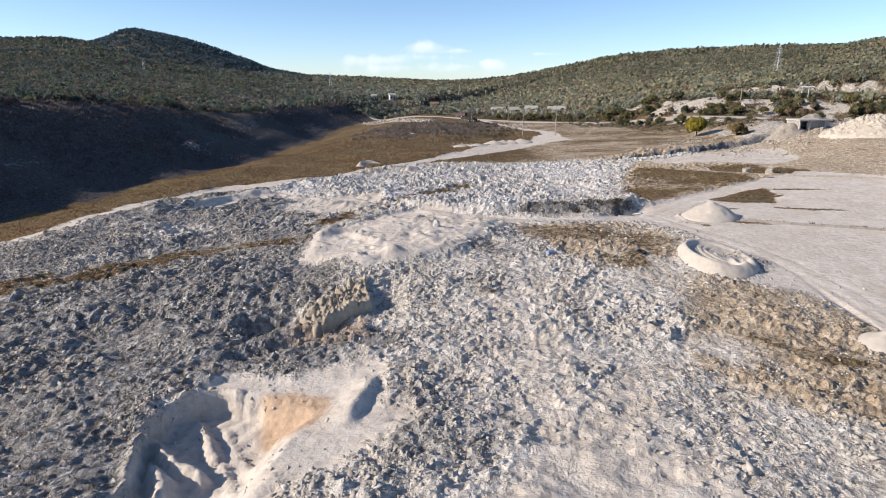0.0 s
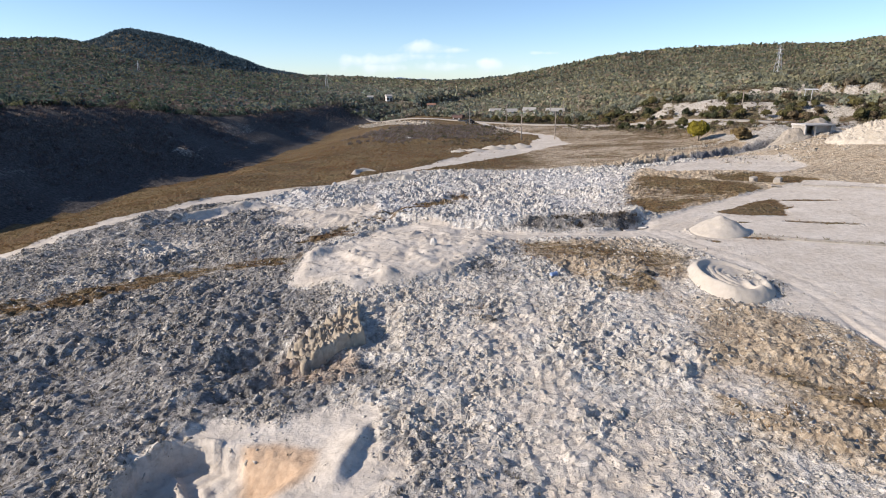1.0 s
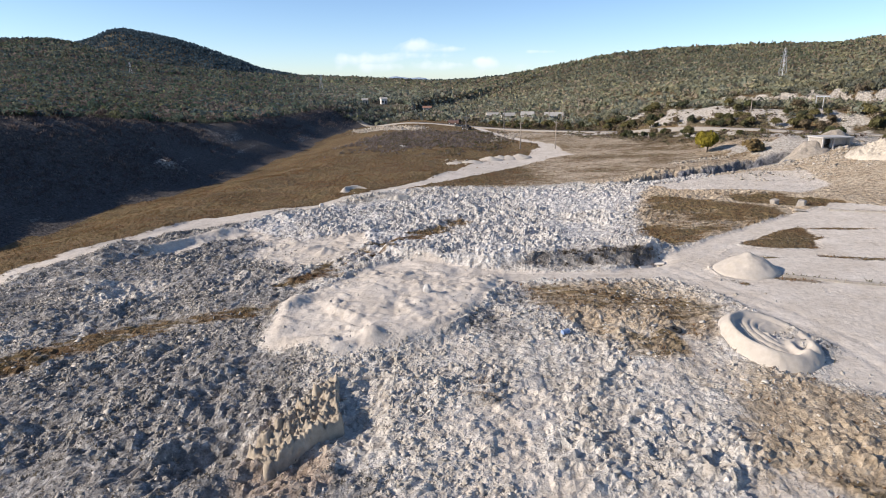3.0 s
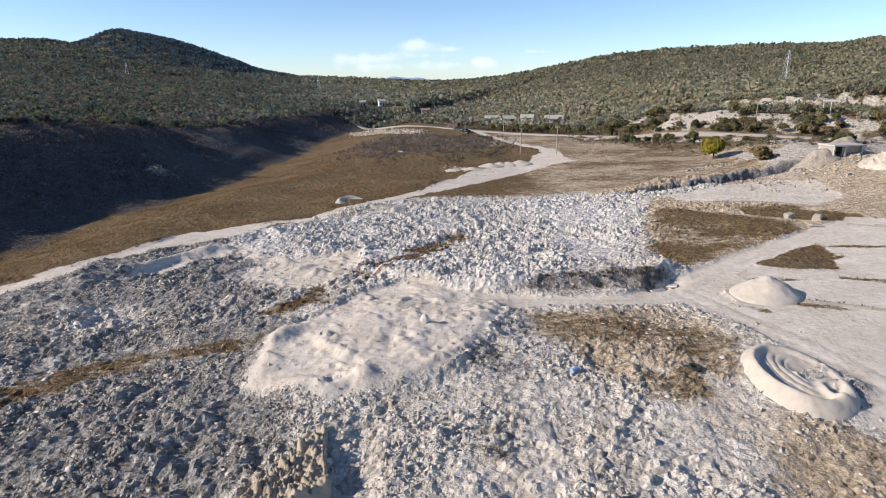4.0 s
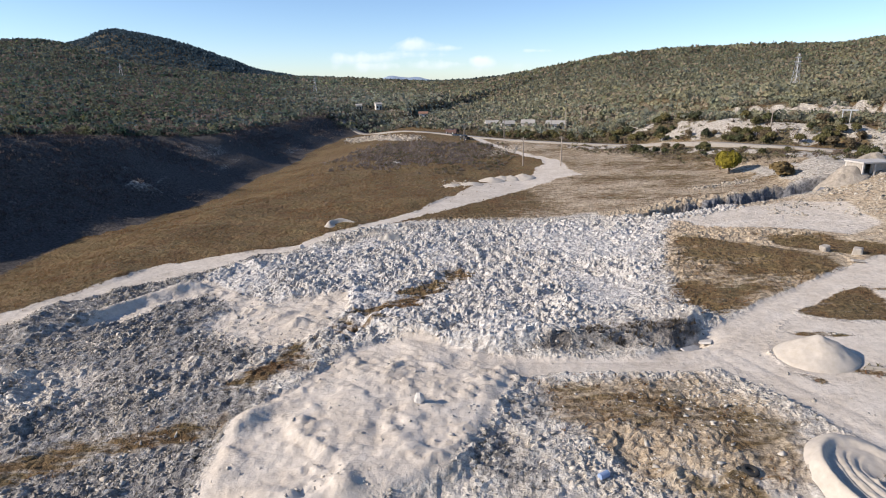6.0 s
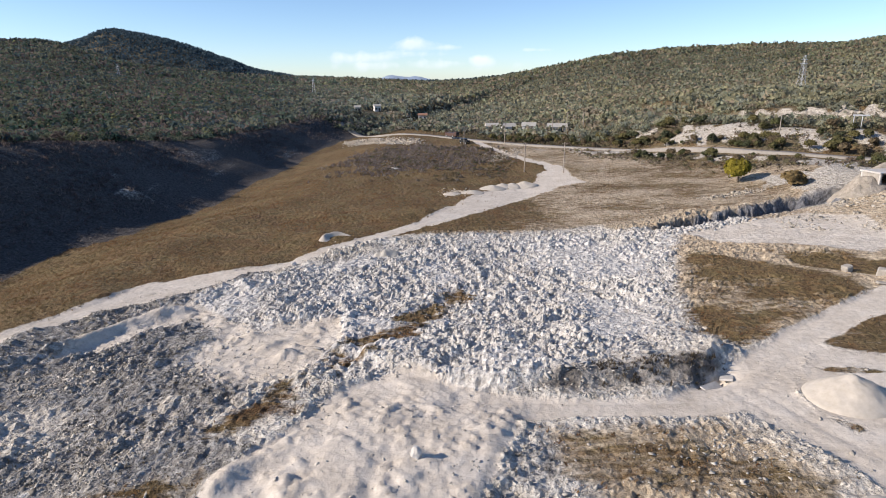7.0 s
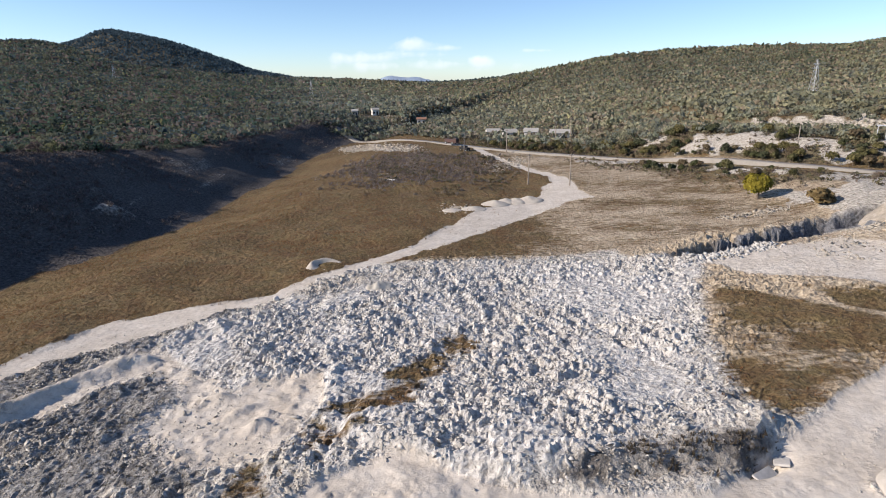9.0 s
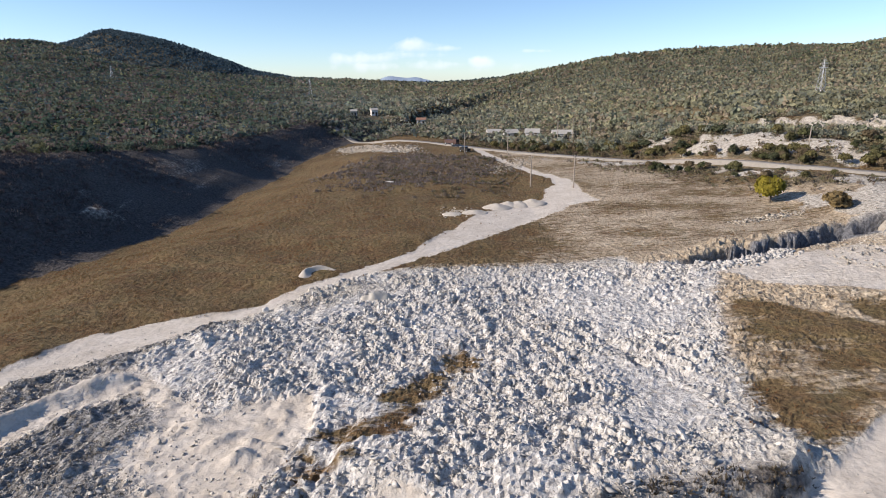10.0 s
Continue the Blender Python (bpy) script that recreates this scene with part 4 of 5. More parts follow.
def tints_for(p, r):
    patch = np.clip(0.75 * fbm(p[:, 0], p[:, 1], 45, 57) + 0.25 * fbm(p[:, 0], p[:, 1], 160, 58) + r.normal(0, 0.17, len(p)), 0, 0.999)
    t = HAZY_GREENS[(patch * 8).astype(int)]
    # woods to the right are drier; part of their lift is painted haze
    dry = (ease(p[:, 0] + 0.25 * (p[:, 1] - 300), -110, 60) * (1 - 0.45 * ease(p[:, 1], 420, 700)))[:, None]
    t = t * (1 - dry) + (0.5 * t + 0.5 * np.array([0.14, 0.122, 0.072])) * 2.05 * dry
    # mountain woods take one blue-green with haze and shade painted in
    mount_haze = ease(p[:, 1], 1080, 1200)[:, None]
    t = t * (1 - mount_haze) + np.array([0.060, 0.082, 0.082]) * mount_haze
    # woods to the left get extra blue, haze put into the tint
    haze_blue = 1 - 0.75 * ease(p[:, 0] + 0.25 * (p[:, 1] - 300), -60, 120)[:, None]
    t = t * (1 + haze_blue * np.array([-0.10, 0.0, 0.22])) * (0.66 + 0.68 * fbm(p[:, 0], p[:, 1], 26, 59, 3))[:, None]
    return t * (1.14 + 0.08 * haze_blue) * r.uniform(0.66, 1.32, (len(p), 1))


def wood_weight(x, y):
    dg, sg, _, _ = lake_line(x, y)
    da, sa, _, _ = along(x, y, ASPHALT)
    rock = masks_at(x, y)[5]
    w = np.maximum(np.where(sg < 0, ease(dg, bank_width(y) - 1, bank_width(y) + 3), 0), np.where(sa < 0, ease(da, 9, 16), 0))
    w = np.maximum(w, ease(y, 318, 330))
    yard = np.ones(len(x))
    for hx, hy, hr in ((51, 272, 3.4), (41, 280, 3), (31, 287, 3.4), (-5, 371, 8), (-34, 376, 10), (-44, 372, 7)):
        yard = np.where(np.hypot((x - hx) * 1.2, y - hy) < hr, 0, yard)
    # nothing grows in numbers on the far side of the crests
    way = x / np.maximum(y, 60)
    front = np.maximum(y < np.interp(way, REACH_A, REACH_Y) + 25, (y > 1090) & (y < 1425) & (way > -0.63) & (way < -0.16))
    return w * (1 - rock) * yard * (np.abs(x) < 0.8 * y + 25) * front


p = sprinkle(33000, (-360, 120, 330, 430), wood_weight, rng)
close = np.hypot(p[:, 0], p[:, 1] - 40) < 215
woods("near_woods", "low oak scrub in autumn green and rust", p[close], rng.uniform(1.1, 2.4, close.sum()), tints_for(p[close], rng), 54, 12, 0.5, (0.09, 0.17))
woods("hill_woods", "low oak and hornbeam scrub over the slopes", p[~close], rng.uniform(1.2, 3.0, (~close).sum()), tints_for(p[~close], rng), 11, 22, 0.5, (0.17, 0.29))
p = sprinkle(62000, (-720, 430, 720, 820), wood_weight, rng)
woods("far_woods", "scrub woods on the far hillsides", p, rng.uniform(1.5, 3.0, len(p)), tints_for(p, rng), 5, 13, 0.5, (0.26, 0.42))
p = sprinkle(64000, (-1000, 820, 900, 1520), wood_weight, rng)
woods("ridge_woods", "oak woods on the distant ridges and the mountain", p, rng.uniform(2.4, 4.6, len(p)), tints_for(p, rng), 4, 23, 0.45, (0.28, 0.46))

def tufts(name, label, places, sizes, tints, seed, blades=5):
    """Dry grass: each tuft a handful of leaning, tapering blades."""
    r = np.random.default_rng(seed)
    n = len(places)
    z = land_z(places[:, 0], places[:, 1])
    foot = np.c_[places, z - 0.03][:, None] + np.concatenate([r.normal(0, 0.35, (n, blades, 2)) * sizes[:, None, None], np.zeros((n, blades, 1))], 2)
    a = r.uniform(0, 6.283, (n, blades))
    side = np.stack([np.cos(a), np.sin(a), 0 * a], -1) * (0.22 * sizes)[:, None, None]
    tip = np.stack([r.normal(0, 0.4, (n, blades)), r.normal(0, 0.4, (n, blades)), r.uniform(0.5, 1.1, (n, blades))], -1) * sizes[:, None, None]
    v = np.stack([foot - side, foot + side, foot + tip], 2).reshape(-1, 3)
    ob = new(name, mesh_from(name, v, np.arange(len(v)).reshape(-1, 3), M_LEAF, False, None, np.repeat(tints, blades * 3, 0)))
    return tagged(ob, label, "dry grass", kind="stuff")


# leafless scrub on the drained bank and the knoll
def scrub_weight(x, y):
    dg, sg, _, _ = lake_line(x, y)
    w = np.where(sg < 0, ease(dg, 1, 16) * (1 - ease(dg, bank_width(y) + 2, bank_width(y) + 6)), 0) * ease(fbm(x, y, 18, 87), 0.3, 0.6)
    knoll = 0.8 * ease(bump(x, y, -2, 212, 26, 34) + 0.5 * (fbm(x, y, 9, 91) - 0.5), 0.25, 0.6) * (1 - masks_at(x, y)[0])
    return np.maximum(w, knoll)


p = sprinkle(56000, (-150, 60, 40, 330), scrub_weight, rng)
t = np.array([(0.16, 0.125, 0.115), (0.20, 0.165, 0.145), (0.13, 0.105, 0.10)])[rng.integers(0, 3, len(p))]
t = np.where((p[:, 0] > -45)[:, None], t * np.array([1.35, 1.4, 1.35]), t)
tufts("bank_scrub", "leafless purple-brown scrub on the drained bank", p, rng.uniform(0.3, 0.85, len(p)), t, 14, 6)


# bushes along the road bank and over the cut hillside
def bank_weight(x, y):
    d, s, _, _ = along(x, y, ASPHALT)
    rock = masks_at(x, y)[5]
    return np.where(s < 0, ease(d, 3.5, 5) * (1 - ease(d, 22, 28)), 0.5 * ease(d, 4, 6) * (1 - ease(d, 12, 20)) * ease(x, 36, 50)) * (1 - 0.93 * rock) * ease(fbm(x, y, 6, 131), 0.30, 0.5)


p = sprinkle(26000, (0, 118, 125, 285), bank_weight, rng)
t = np.array([(0.14, 0.13, 0.075), (0.20, 0.16, 0.10), (0.19, 0.145, 0.11), (0.22, 0.19, 0.105)])[rng.integers(0, 4, len(p))]
woods("bank_bushes", "low brown and olive bushes on the cut bank", p, rng.uniform(0.35, 1.15, len(p)), t * rng.uniform(0.75, 1.2, (len(p), 1)), 14, 30, 0.35, (0.11, 0.22))


def field_weight(x, y):
    m = masks_at(x, y)
    return (1 - m[0]) * ease(bump(x, y, -2, 205, 30, 42) + 0.6 * (fbm(x, y, 8, 211) - 0.5), 0.35, 0.6) * ease(fbm(x, y, 4, 213), 0.4, 0.6) * (along(x, y, ASPHALT)[0] > 4) * (lake_line(x, y)[1] > 0)


p = sprinkle(7000, (-50, 150, 50, 275), field_weight, rng)
t = np.array([(0.12, 0.115, 0.065), (0.20, 0.165, 0.125), (0.17, 0.145, 0.12), (0.18, 0.14, 0.085)])[rng.integers(0, 4, len(p))]
woods("field_bushes", "grey-brown and olive bushes scattered over the field", p, rng.uniform(0.25, 0.8, len(p)), t * rng.uniform(0.8, 1.2, (len(p), 1)), 16, 15, 0.35, (0.16, 0.28))


def grass_weight(x, y):
    m = masks_at(x, y)
    return m[1] * (1 - m[5]) * (0.25 + 0.75 * ease(fbm(x, y, 3, 95), 0.35, 0.6)) * np.clip(1.4 - y / 200, 0.2, 1)


p = sprinkle(150000, (-66, 24, 70, 215), grass_weight, rng)
k = np.clip(fbm(p[:, 0], p[:, 1], 8, 97) + rng.normal(0, 0.15, len(p)), 0, 0.999)
t = np.array([(0.19, 0.098, 0.045), (0.21, 0.125, 0.06), (0.17, 0.125, 0.062), (0.28, 0.205, 0.12)])[(k * 4).astype(int)]
tufts("dry_grass", "dry brown grass and low weeds in patches", p, rng.uniform(0.10, 0.30, len(p)), t, 15, 4)


# dark weeds over the step above the cross road
p = sprinkle(3000, (5, 67, 26, 77), lambda x, y: masks_at(x, y)[3] * ease(fbm(x, y, 2, 161), 0.4, 0.6), rng)
t = np.array([(0.07, 0.055, 0.04), (0.12, 0.095, 0.065), (0.18, 0.145, 0.10)])[rng.integers(0, 3, len(p))]
tufts("bank_weeds", "dark dry weeds on the bank above the track", p, rng.uniform(0.15, 0.45, len(p)), t, 18, 5)
# thin weeds over the tip
p = sprinkle(60000, (-48, 20, 36, 112), lambda x, y: 0.75 * masks_at(x, y)[6], rng)
t = np.array([(0.15, 0.13, 0.095), (0.20, 0.175, 0.13), (0.12, 0.105, 0.08)])[rng.integers(0, 3, len(p))]
tufts("tip_weeds", "thin grey-brown weeds growing on the spoil", p, rng.uniform(0.10, 0.28, len(p)), t, 19, 3)

# ---- heaps and rocks ----
M_SPOILHEAP = simple("spoil_mound", (0.24, 0.205, 0.16), (0.44, 0.39, 0.325), 2.0, 0.95, 1.0, 0.25, 0, 0.15)

def heap(name, label, cx, cy, rx, ry, high, mat, category="heap", turn=0.0, rings=14, spokes=36, rough=0.08, shape=None, seed=1, group=""):
    """A mound with its own surface: a polar grid whose edge runs into the ground."""
    ca, sa = math.cos(radians(turn)), math.sin(radians(turn))
    u, w = [], []
    for i in range(rings + 1):
        for j in range(spokes):
            f, a = i / rings, 6.28318 * j / spokes
            u.append(f * math.cos(a))
            w.append(f * math.sin(a))
    u, w = np.array(u), np.array(w)
    x, y = cx + u * rx * ca - w * ry * sa, cy + u * rx * sa + w * ry * ca
    r = np.hypot(u, w)
    h = shape(u, w) if shape else 1 - np.sqrt(r * r + 0.008) + 0.12 * r * (1 - r)
    h = h * high + rough * high * 2 * (fbm(x, y, max(rx, ry) * 0.3, seed) - 0.5) * ease(1 - r, 0, 0.3)
    g = 0.7 * valley(x, y) + 0.3 * land_z(x, y)
    base = height_at(cx, cy)
    z = g + h - 0.3 * ease(r, 0.9, 1.0)
    faces = [(i * spokes + j, i * spokes + (j + 1) % spokes, (i + 1) * spokes + (j + 1) % spokes, (i + 1) * spokes + j) for i in range(rings) for j in range(spokes)]
    ob = new(name, mesh_from(name, np.c_[x - cx, y - cy, z - base], faces, mat, rough < 0.15))
    ob.location = (cx, cy, base)
    return tagged(ob, label, category, group)


heap("sand_mound", "conical heap of pale quarry sand beside the track", 30.9, 66.9, 3.4, 2.9, 2.0, M_SANDHEAP, rough=0.1, rings=24, spokes=64, seed=3)
heap("sand_mound", "ochre sand heap at the edge of the yard", 29.6, 36.3, 1.9, 1.7, 1.2, M_SANDHEAP, seed=4)
def gravel_top(u, w):
    r = np.hypot(u, w)
    return 1.02 - np.sqrt(r * r + 0.03) + 0.16 * r * (1 - r) + (0.10 * lumps(u * 9, w * 6, 0.55, 29) + 0.09 * lumps(u * 9, w * 6, 0.3, 30)) * (1 - ease(r, 0.85, 1))


heap("gravel_mound", "long white gravel heap behind the yard", 79.5, 110, 9.5, 6.5, 3.7, M_CLOD_WARM, turn=-30, rough=0.16, rings=70, spokes=160, shape=gravel_top, seed=5)
def horseshoe(u, w):
    r, a = np.hypot(u, w), np.arctan2(w, u)
    ring = np.exp(-((r - 0.62) / 0.2) ** 2) * (0.15 + 0.95 * np.clip(np.cos(a - 1.9) * 0.8 + 0.3, 0, 1))
    return (ring + 0.35 * np.exp(-((u + 0.45) ** 2 + w * w) * 12)) * (1 - ease(r, 0.85, 1))


heap("sand_mound", "white horseshoe of tipped sand beside the field track", -14.4, 116.0, 3.2, 1.9, 0.85, M_SANDHEAP, turn=15, seed=6, rough=0.14, rings=24, spokes=64, shape=horseshoe)
for cx, cy, r, h in ((13.4, 155.4, 2.8, 0.95), (15.7, 157.2, 2.3, 1.0), (17.8, 157.4, 2.5, 1.0), (20.6, 158.3, 3.0, 1.2), (8.7, 151.0, 2.4, 0.6), (4.4, 150.4, 1.8, 0.4)):
    heap("tipped_mound", "small tipped heap of pale sand along the track", cx, cy, r * 1.15, r, h, M_SANDHEAP, seed=int(cx * 7), rings=14, spokes=36, rough=0.14, group="tipped heaps")


def terraces(u, w):
    """A heap scooped out by a digger: a smooth outer slope, a crest, and curved terraces on the lower ground inside."""
    r, a = np.hypot(u, w), np.arctan2(w, u)
    side = 0.5 + 0.5 * np.cos(a - radians(212))
    crest = 0.22 + 0.78 * side ** 0.8
    wander = 0.06 * (fbm(u * 4, w * 4, 1.0, 225) - 0.5)
    h = crest * (1 - ease(r + wander, 0.72, 1.0)) - 0.46 * crest * (1 - ease(r + wander, 0.60, 0.72))
    arcs = np.hypot(u - 0.25, w - 0.12)
    h = h - 0.075 * np.clip(np.sin(arcs * 44 + 2 + 3 * fbm(u * 3, w * 3, 1.0, 253)), 0.1, 1) * ease(arcs, 0.22, 0.34) * (1 - ease(r, 0.5, 0.58)) * (1 - ease(u, -0.05, 0.2))
    rr = np.hypot(u - 0.50, w + 0.36)
    h = h + 0.34 * np.exp(-((rr - 0.24) / 0.075) ** 2) * (0.4 + 0.6 * np.clip(-np.cos(np.arctan2(w + 0.36, u - 0.5) - 0.6), 0, 1)) - 0.12 * np.exp(-(rr / 0.17) ** 2)
    return h * (1 - ease(r, 0.9, 1.0)) + 0.04 * lumps(u * 9, w * 9, 0.7, 227) * ease(u, 0.2, 0.5) * (1 - ease(r, 0.75, 0.95))


heap("scooped_mound", "white sand heap scooped into curved terraces", 25.1, 52.0, 3.7, 5.2, 1.15, M_SANDHEAP, turn=-10, rings=56, spokes=140, rough=0.02, shape=terraces, seed=8)


def slab_top(u, w):
    x, y = u * 5, w * 5
    body = inside(x, y, ((1.9, 4.2), (2.6, -0.6), (-1.2, -3.6), (-2.9, -2.4), (-0.6, 1.0), (0.9, 4.6)), 0.4, 0.5, 19)
    crust = 0.30 * lumps(x, y, 1.1, 23) + 0.34 * lumps(x, y, 0.5, 25) + 0.24 * lumps(x, y, 0.26, 26) + 0.5 * (fbm(x, y, 2, 27) - 0.5)
    return body * (0.42 - 0.10 * w + 0.55 * np.clip(u, -0.5, 0.6)) + 0.95 * body * crust - 0.6 * (1 - body)


heap("rock_slab", "broad ochre slab of rough rock tilted out of the spoil", -8.0, 42.6, 5.0, 5.0, 1.15, M_ROCK, "rock", rings=60, spokes=170, rough=0.2, shape=slab_top, seed=9)
heap("rock_mound", "dark elongated mound of broken rock beside the track", -5.9, 105.6, 2.2, 1.0, 1.2, M_CLOD, "rock", turn=8, rings=10, spokes=28, rough=0.4, seed=10)


def boulder(name, label, x, y, size, mat, seed, squash=(1, 1, 1), turn=0, sink=0.15, group=""):
    r = random.Random(seed)
    bm = bmesh.new()
    bmesh.ops.create_icosphere(bm, subdivisions=2, radius=1)
    for v in bm.verts:
        k = 1 + 0.35 * (noise.noise(v.co * 1.3 + Vector((seed, 0, 0)))) + r.uniform(-0.06, 0.06)
        c = v.co * k
        v.co = Vector((c.x * squash[0], c.y * squash[1], c.z * squash[2])) * size
    ob = part(name, bm, mat, at=pose(x, y, height_at(x, y) + size * squash[2] * (0.75 - sink), 0, 0, turn))
    return tagged(ob, label, "rock", group)


boulder("white_boulder", "pale upright boulder standing on the sand pad", -0.7, 60.0, 0.42, M_CLOD_PALE, 2, (0.8, 0.7, 1.2))
boulder("boulder", "white boulder at the edge of the track", -18.0, 103.4, 0.36, M_CLOD_PALE, 3, (1.1, 0.9, 1))
boulder("boulder", "long pale stone lying in the brown field", -9.8, 186, 0.7, M_CLOD_PALE, 4, (2.2, 0.5, 0.5), -10)
for k, (x, y, s) in enumerate(((46.8, 91.0, 1.5), (49.3, 89.1, 1.6))):
    ob = part("stone_block", box(s * 0.72, s * 0.6, s * 0.5, bevel=0.12, jitter=0.12), M_BLOCK, at=pose(x, y, height_at(x, y) - 0.1, 3, -4, 20 + 35 * k))
    tagged(ob, "rough squared limestone block standing beside the yard", "stone block", "stone blocks")
tagged(part("stone_block", box(1.3, 0.7, 0.3, bevel=0.08, jitter=0.08), M_BLOCK, at=pose(47.9, 86.8, height_at(47.9, 86.8) - 0.05, 0, 3, -15)), "low squared limestone block lying flat by the track", "stone block", "stone blocks")

# rows of stones
r2 = np.random.default_rng(21)
f = r2.random(420)
p = np.c_[48.9 + 12.5 * f + r2.normal(0, 0.5, 420), 132.4 + 2.9 * f + r2.normal(0, 0.7, 420)]
scatter_lumps("stone_row", "row of dumped white stones in the dry field", "stones", p, 0.12 + 0.32 * r2.random(420) ** 2, M_CLOD_WARM, 5)
f = r2.random(900)
p = np.c_[34 + 14 * f + r2.normal(0, 0.8, 900), 112.2 + 4.2 * f + r2.normal(0, 0.9, 900)]
scatter_lumps("trench_stones", "white boulders heaped along the trench edge", "stones", p, 0.14 + 0.34 * r2.random(900) ** 2, M_CLOD_PALE, 6)
f = r2.random(1500)
p = np.c_[-37 + 32 * f + r2.normal(0, 2.0, 1500), 292 - 33 * f + r2.normal(0, 6.0, 1500)]
scatter_lumps("shore_stones", "pale stones tipped along the far shore", "stones", p, 0.22 + 0.5 * r2.random(1500) ** 2, M_CLOD_WARM, 9)
f = r2.random(500)
p = np.c_[17 + 12 * f + r2.normal(0, 1.4, 500), 203 + 20 * f + r2.normal(0, 4.0, 500)]
scatter_lumps("track_stones", "pale stones spilled beside the field track", "stones", p, 0.14 + 0.3 * r2.random(500) ** 2, M_CLOD_WARM, 10)
p = np.c_[4.6 + r2.normal(0, 1.4, 120), 151.5 + r2.normal(0, 1.6, 120)]
scatter_lumps("field_stones", "small pile of dumped stones at the sand edge", "stones", p, 0.12 + 0.3 * r2.random(120) ** 2, M_CLOD_WARM, 11)
p = sprinkle(6500, (46, 99, 84, 124), lambda x, y: 0.75 * ease(y - 0.25 * (x - 46), 99, 102) * ease(fbm(x, y, 6, 99), 0.4, 0.6) * (along(x, y, TRENCH)[0] > 2.5), r2)
scatter_lumps("slope_stones", "loose pale stones on the slope beside the trench", "stones", p, 0.10 + 0.26 * r2.random(len(p)) ** 2, M_CLOD_WARM, 7)

# ---- roads, kerbs ----
def ribbon(name, line, half, lift, mat, label, category, thick=0.0, step=2.0, kind="structure"):
    pts = []
    for (ax, ay), (bx, by) in zip(line[:-1], line[1:]):
        n = max(1, int(math.hypot(bx - ax, by - ay) / step))
        pts += [(ax + (bx - ax) * k / n, ay + (by - ay) * k / n) for k in range(n)]
    pts.append(line[-1])
    pts = np.array(pts, float)
    for _ in range(3):
        pts[1:-1] = (pts[:-2] + 2 * pts[1:-1] + pts[2:]) / 4
    d = np.gradient(pts, axis=0)
    nrm = np.stack([d[:, 1], -d[:, 0]], 1) / np.hypot(d[:, 0], d[:, 1])[:, None]
    rows = []
    z = np.maximum(valley(*(pts + nrm * half).T), valley(*(pts - nrm * half).T)) + lift
    for off, dz in ((-half, -1.5 - thick), (-half, 0), (-half * 0.33, 0.03), (half * 0.33, 0.03), (half, 0), (half, -1.5 - thick)):
        q = pts + nrm * off
        rows.append(np.c_[q, z + dz])
    v = np.concatenate(rows)
    n = len(pts)
    faces = [(k * n + i, k * n + i + 1, (k + 1) * n + i + 1, (k + 1) * n + i) for k in range(5) for i in range(n - 1)]
    return tagged(new(name, mesh_from(name, v, faces, mat)), label, category, kind=kind)


ribbon("road", ASPHALT[:9], 1.7, 0.4, M_ASPHALT, "pale worn asphalt road on a low bank", "road")


def kerb_run(line, tall, label):
    thing = empty("kerb", pose(line[0][0], line[0][1], height_at(*line[0])))
    for (ax, ay), (bx, by) in zip(line[:-1], line[1:]):
        size = math.hypot(bx - ax, by - ay)
        n = max(1, round(size / 2.4))
        turn = math.degrees(math.atan2(by - ay, bx - ax))
        for k in range(n):
            x, y = ax + (bx - ax) * (k + 0.5) / n, ay + (by - ay) * (k + 0.5) / n
            part("kerb_stone", box(size / n - 0.04, 0.24, tall + 0.3, bevel=0.03, jitter=0.02), M_BLOCK, thing,
                 at=thing.matrix_basis.inverted() @ pose(x, y, height_at(x, y) - 0.3, 0, 0, turn + random.uniform(-1.5, 1.5)))
    return tagged(thing, label, "kerb")


kerb_run(((33.4, 64.9), (38, 62.8), (45.9, 60.1), (60, 55)), 0.22, "low concrete kerb with weeds across the yard")
kerb_run(((51.5, 86.6), (56.6, 84.2), (61.5, 81.2), (72, 75)), 0.2, "low concrete wall at the back of the yard")
p = sprinkle(900, (32, 55, 58, 66), lambda x, y: (along(x, y, ((33.4, 65.3), (38, 63.2), (45.9, 60.5), (56, 56.6)))[0] < 0.45).astype(float), r2)
p = p if len(p) else np.array([[36.0, 63.9]])
tufts("kerb_weeds", "green-brown weeds along the kerb", p, r2.uniform(0.2, 0.4, len(p)), np.tile((0.12, 0.11, 0.045), (len(p), 1)), 16)

# broken concrete at the end of the dark bank
for k, (x, y, tilt, turn, s) in enumerate(((22.2, 69.8, 18, 35, 2.2), (24.0, 71.2, -10, 60, 1.7))):
    tagged(part("concrete_slab", box(s, 1.0, 0.16, bevel=0.03, jitter=0.03), M_CONCRETE, at=pose(x, y, height_at(x, y) + 0.1, tilt, 8, turn)), "broken concrete slab lying at the end of the dark bank", "concrete slab", "broken slabs")

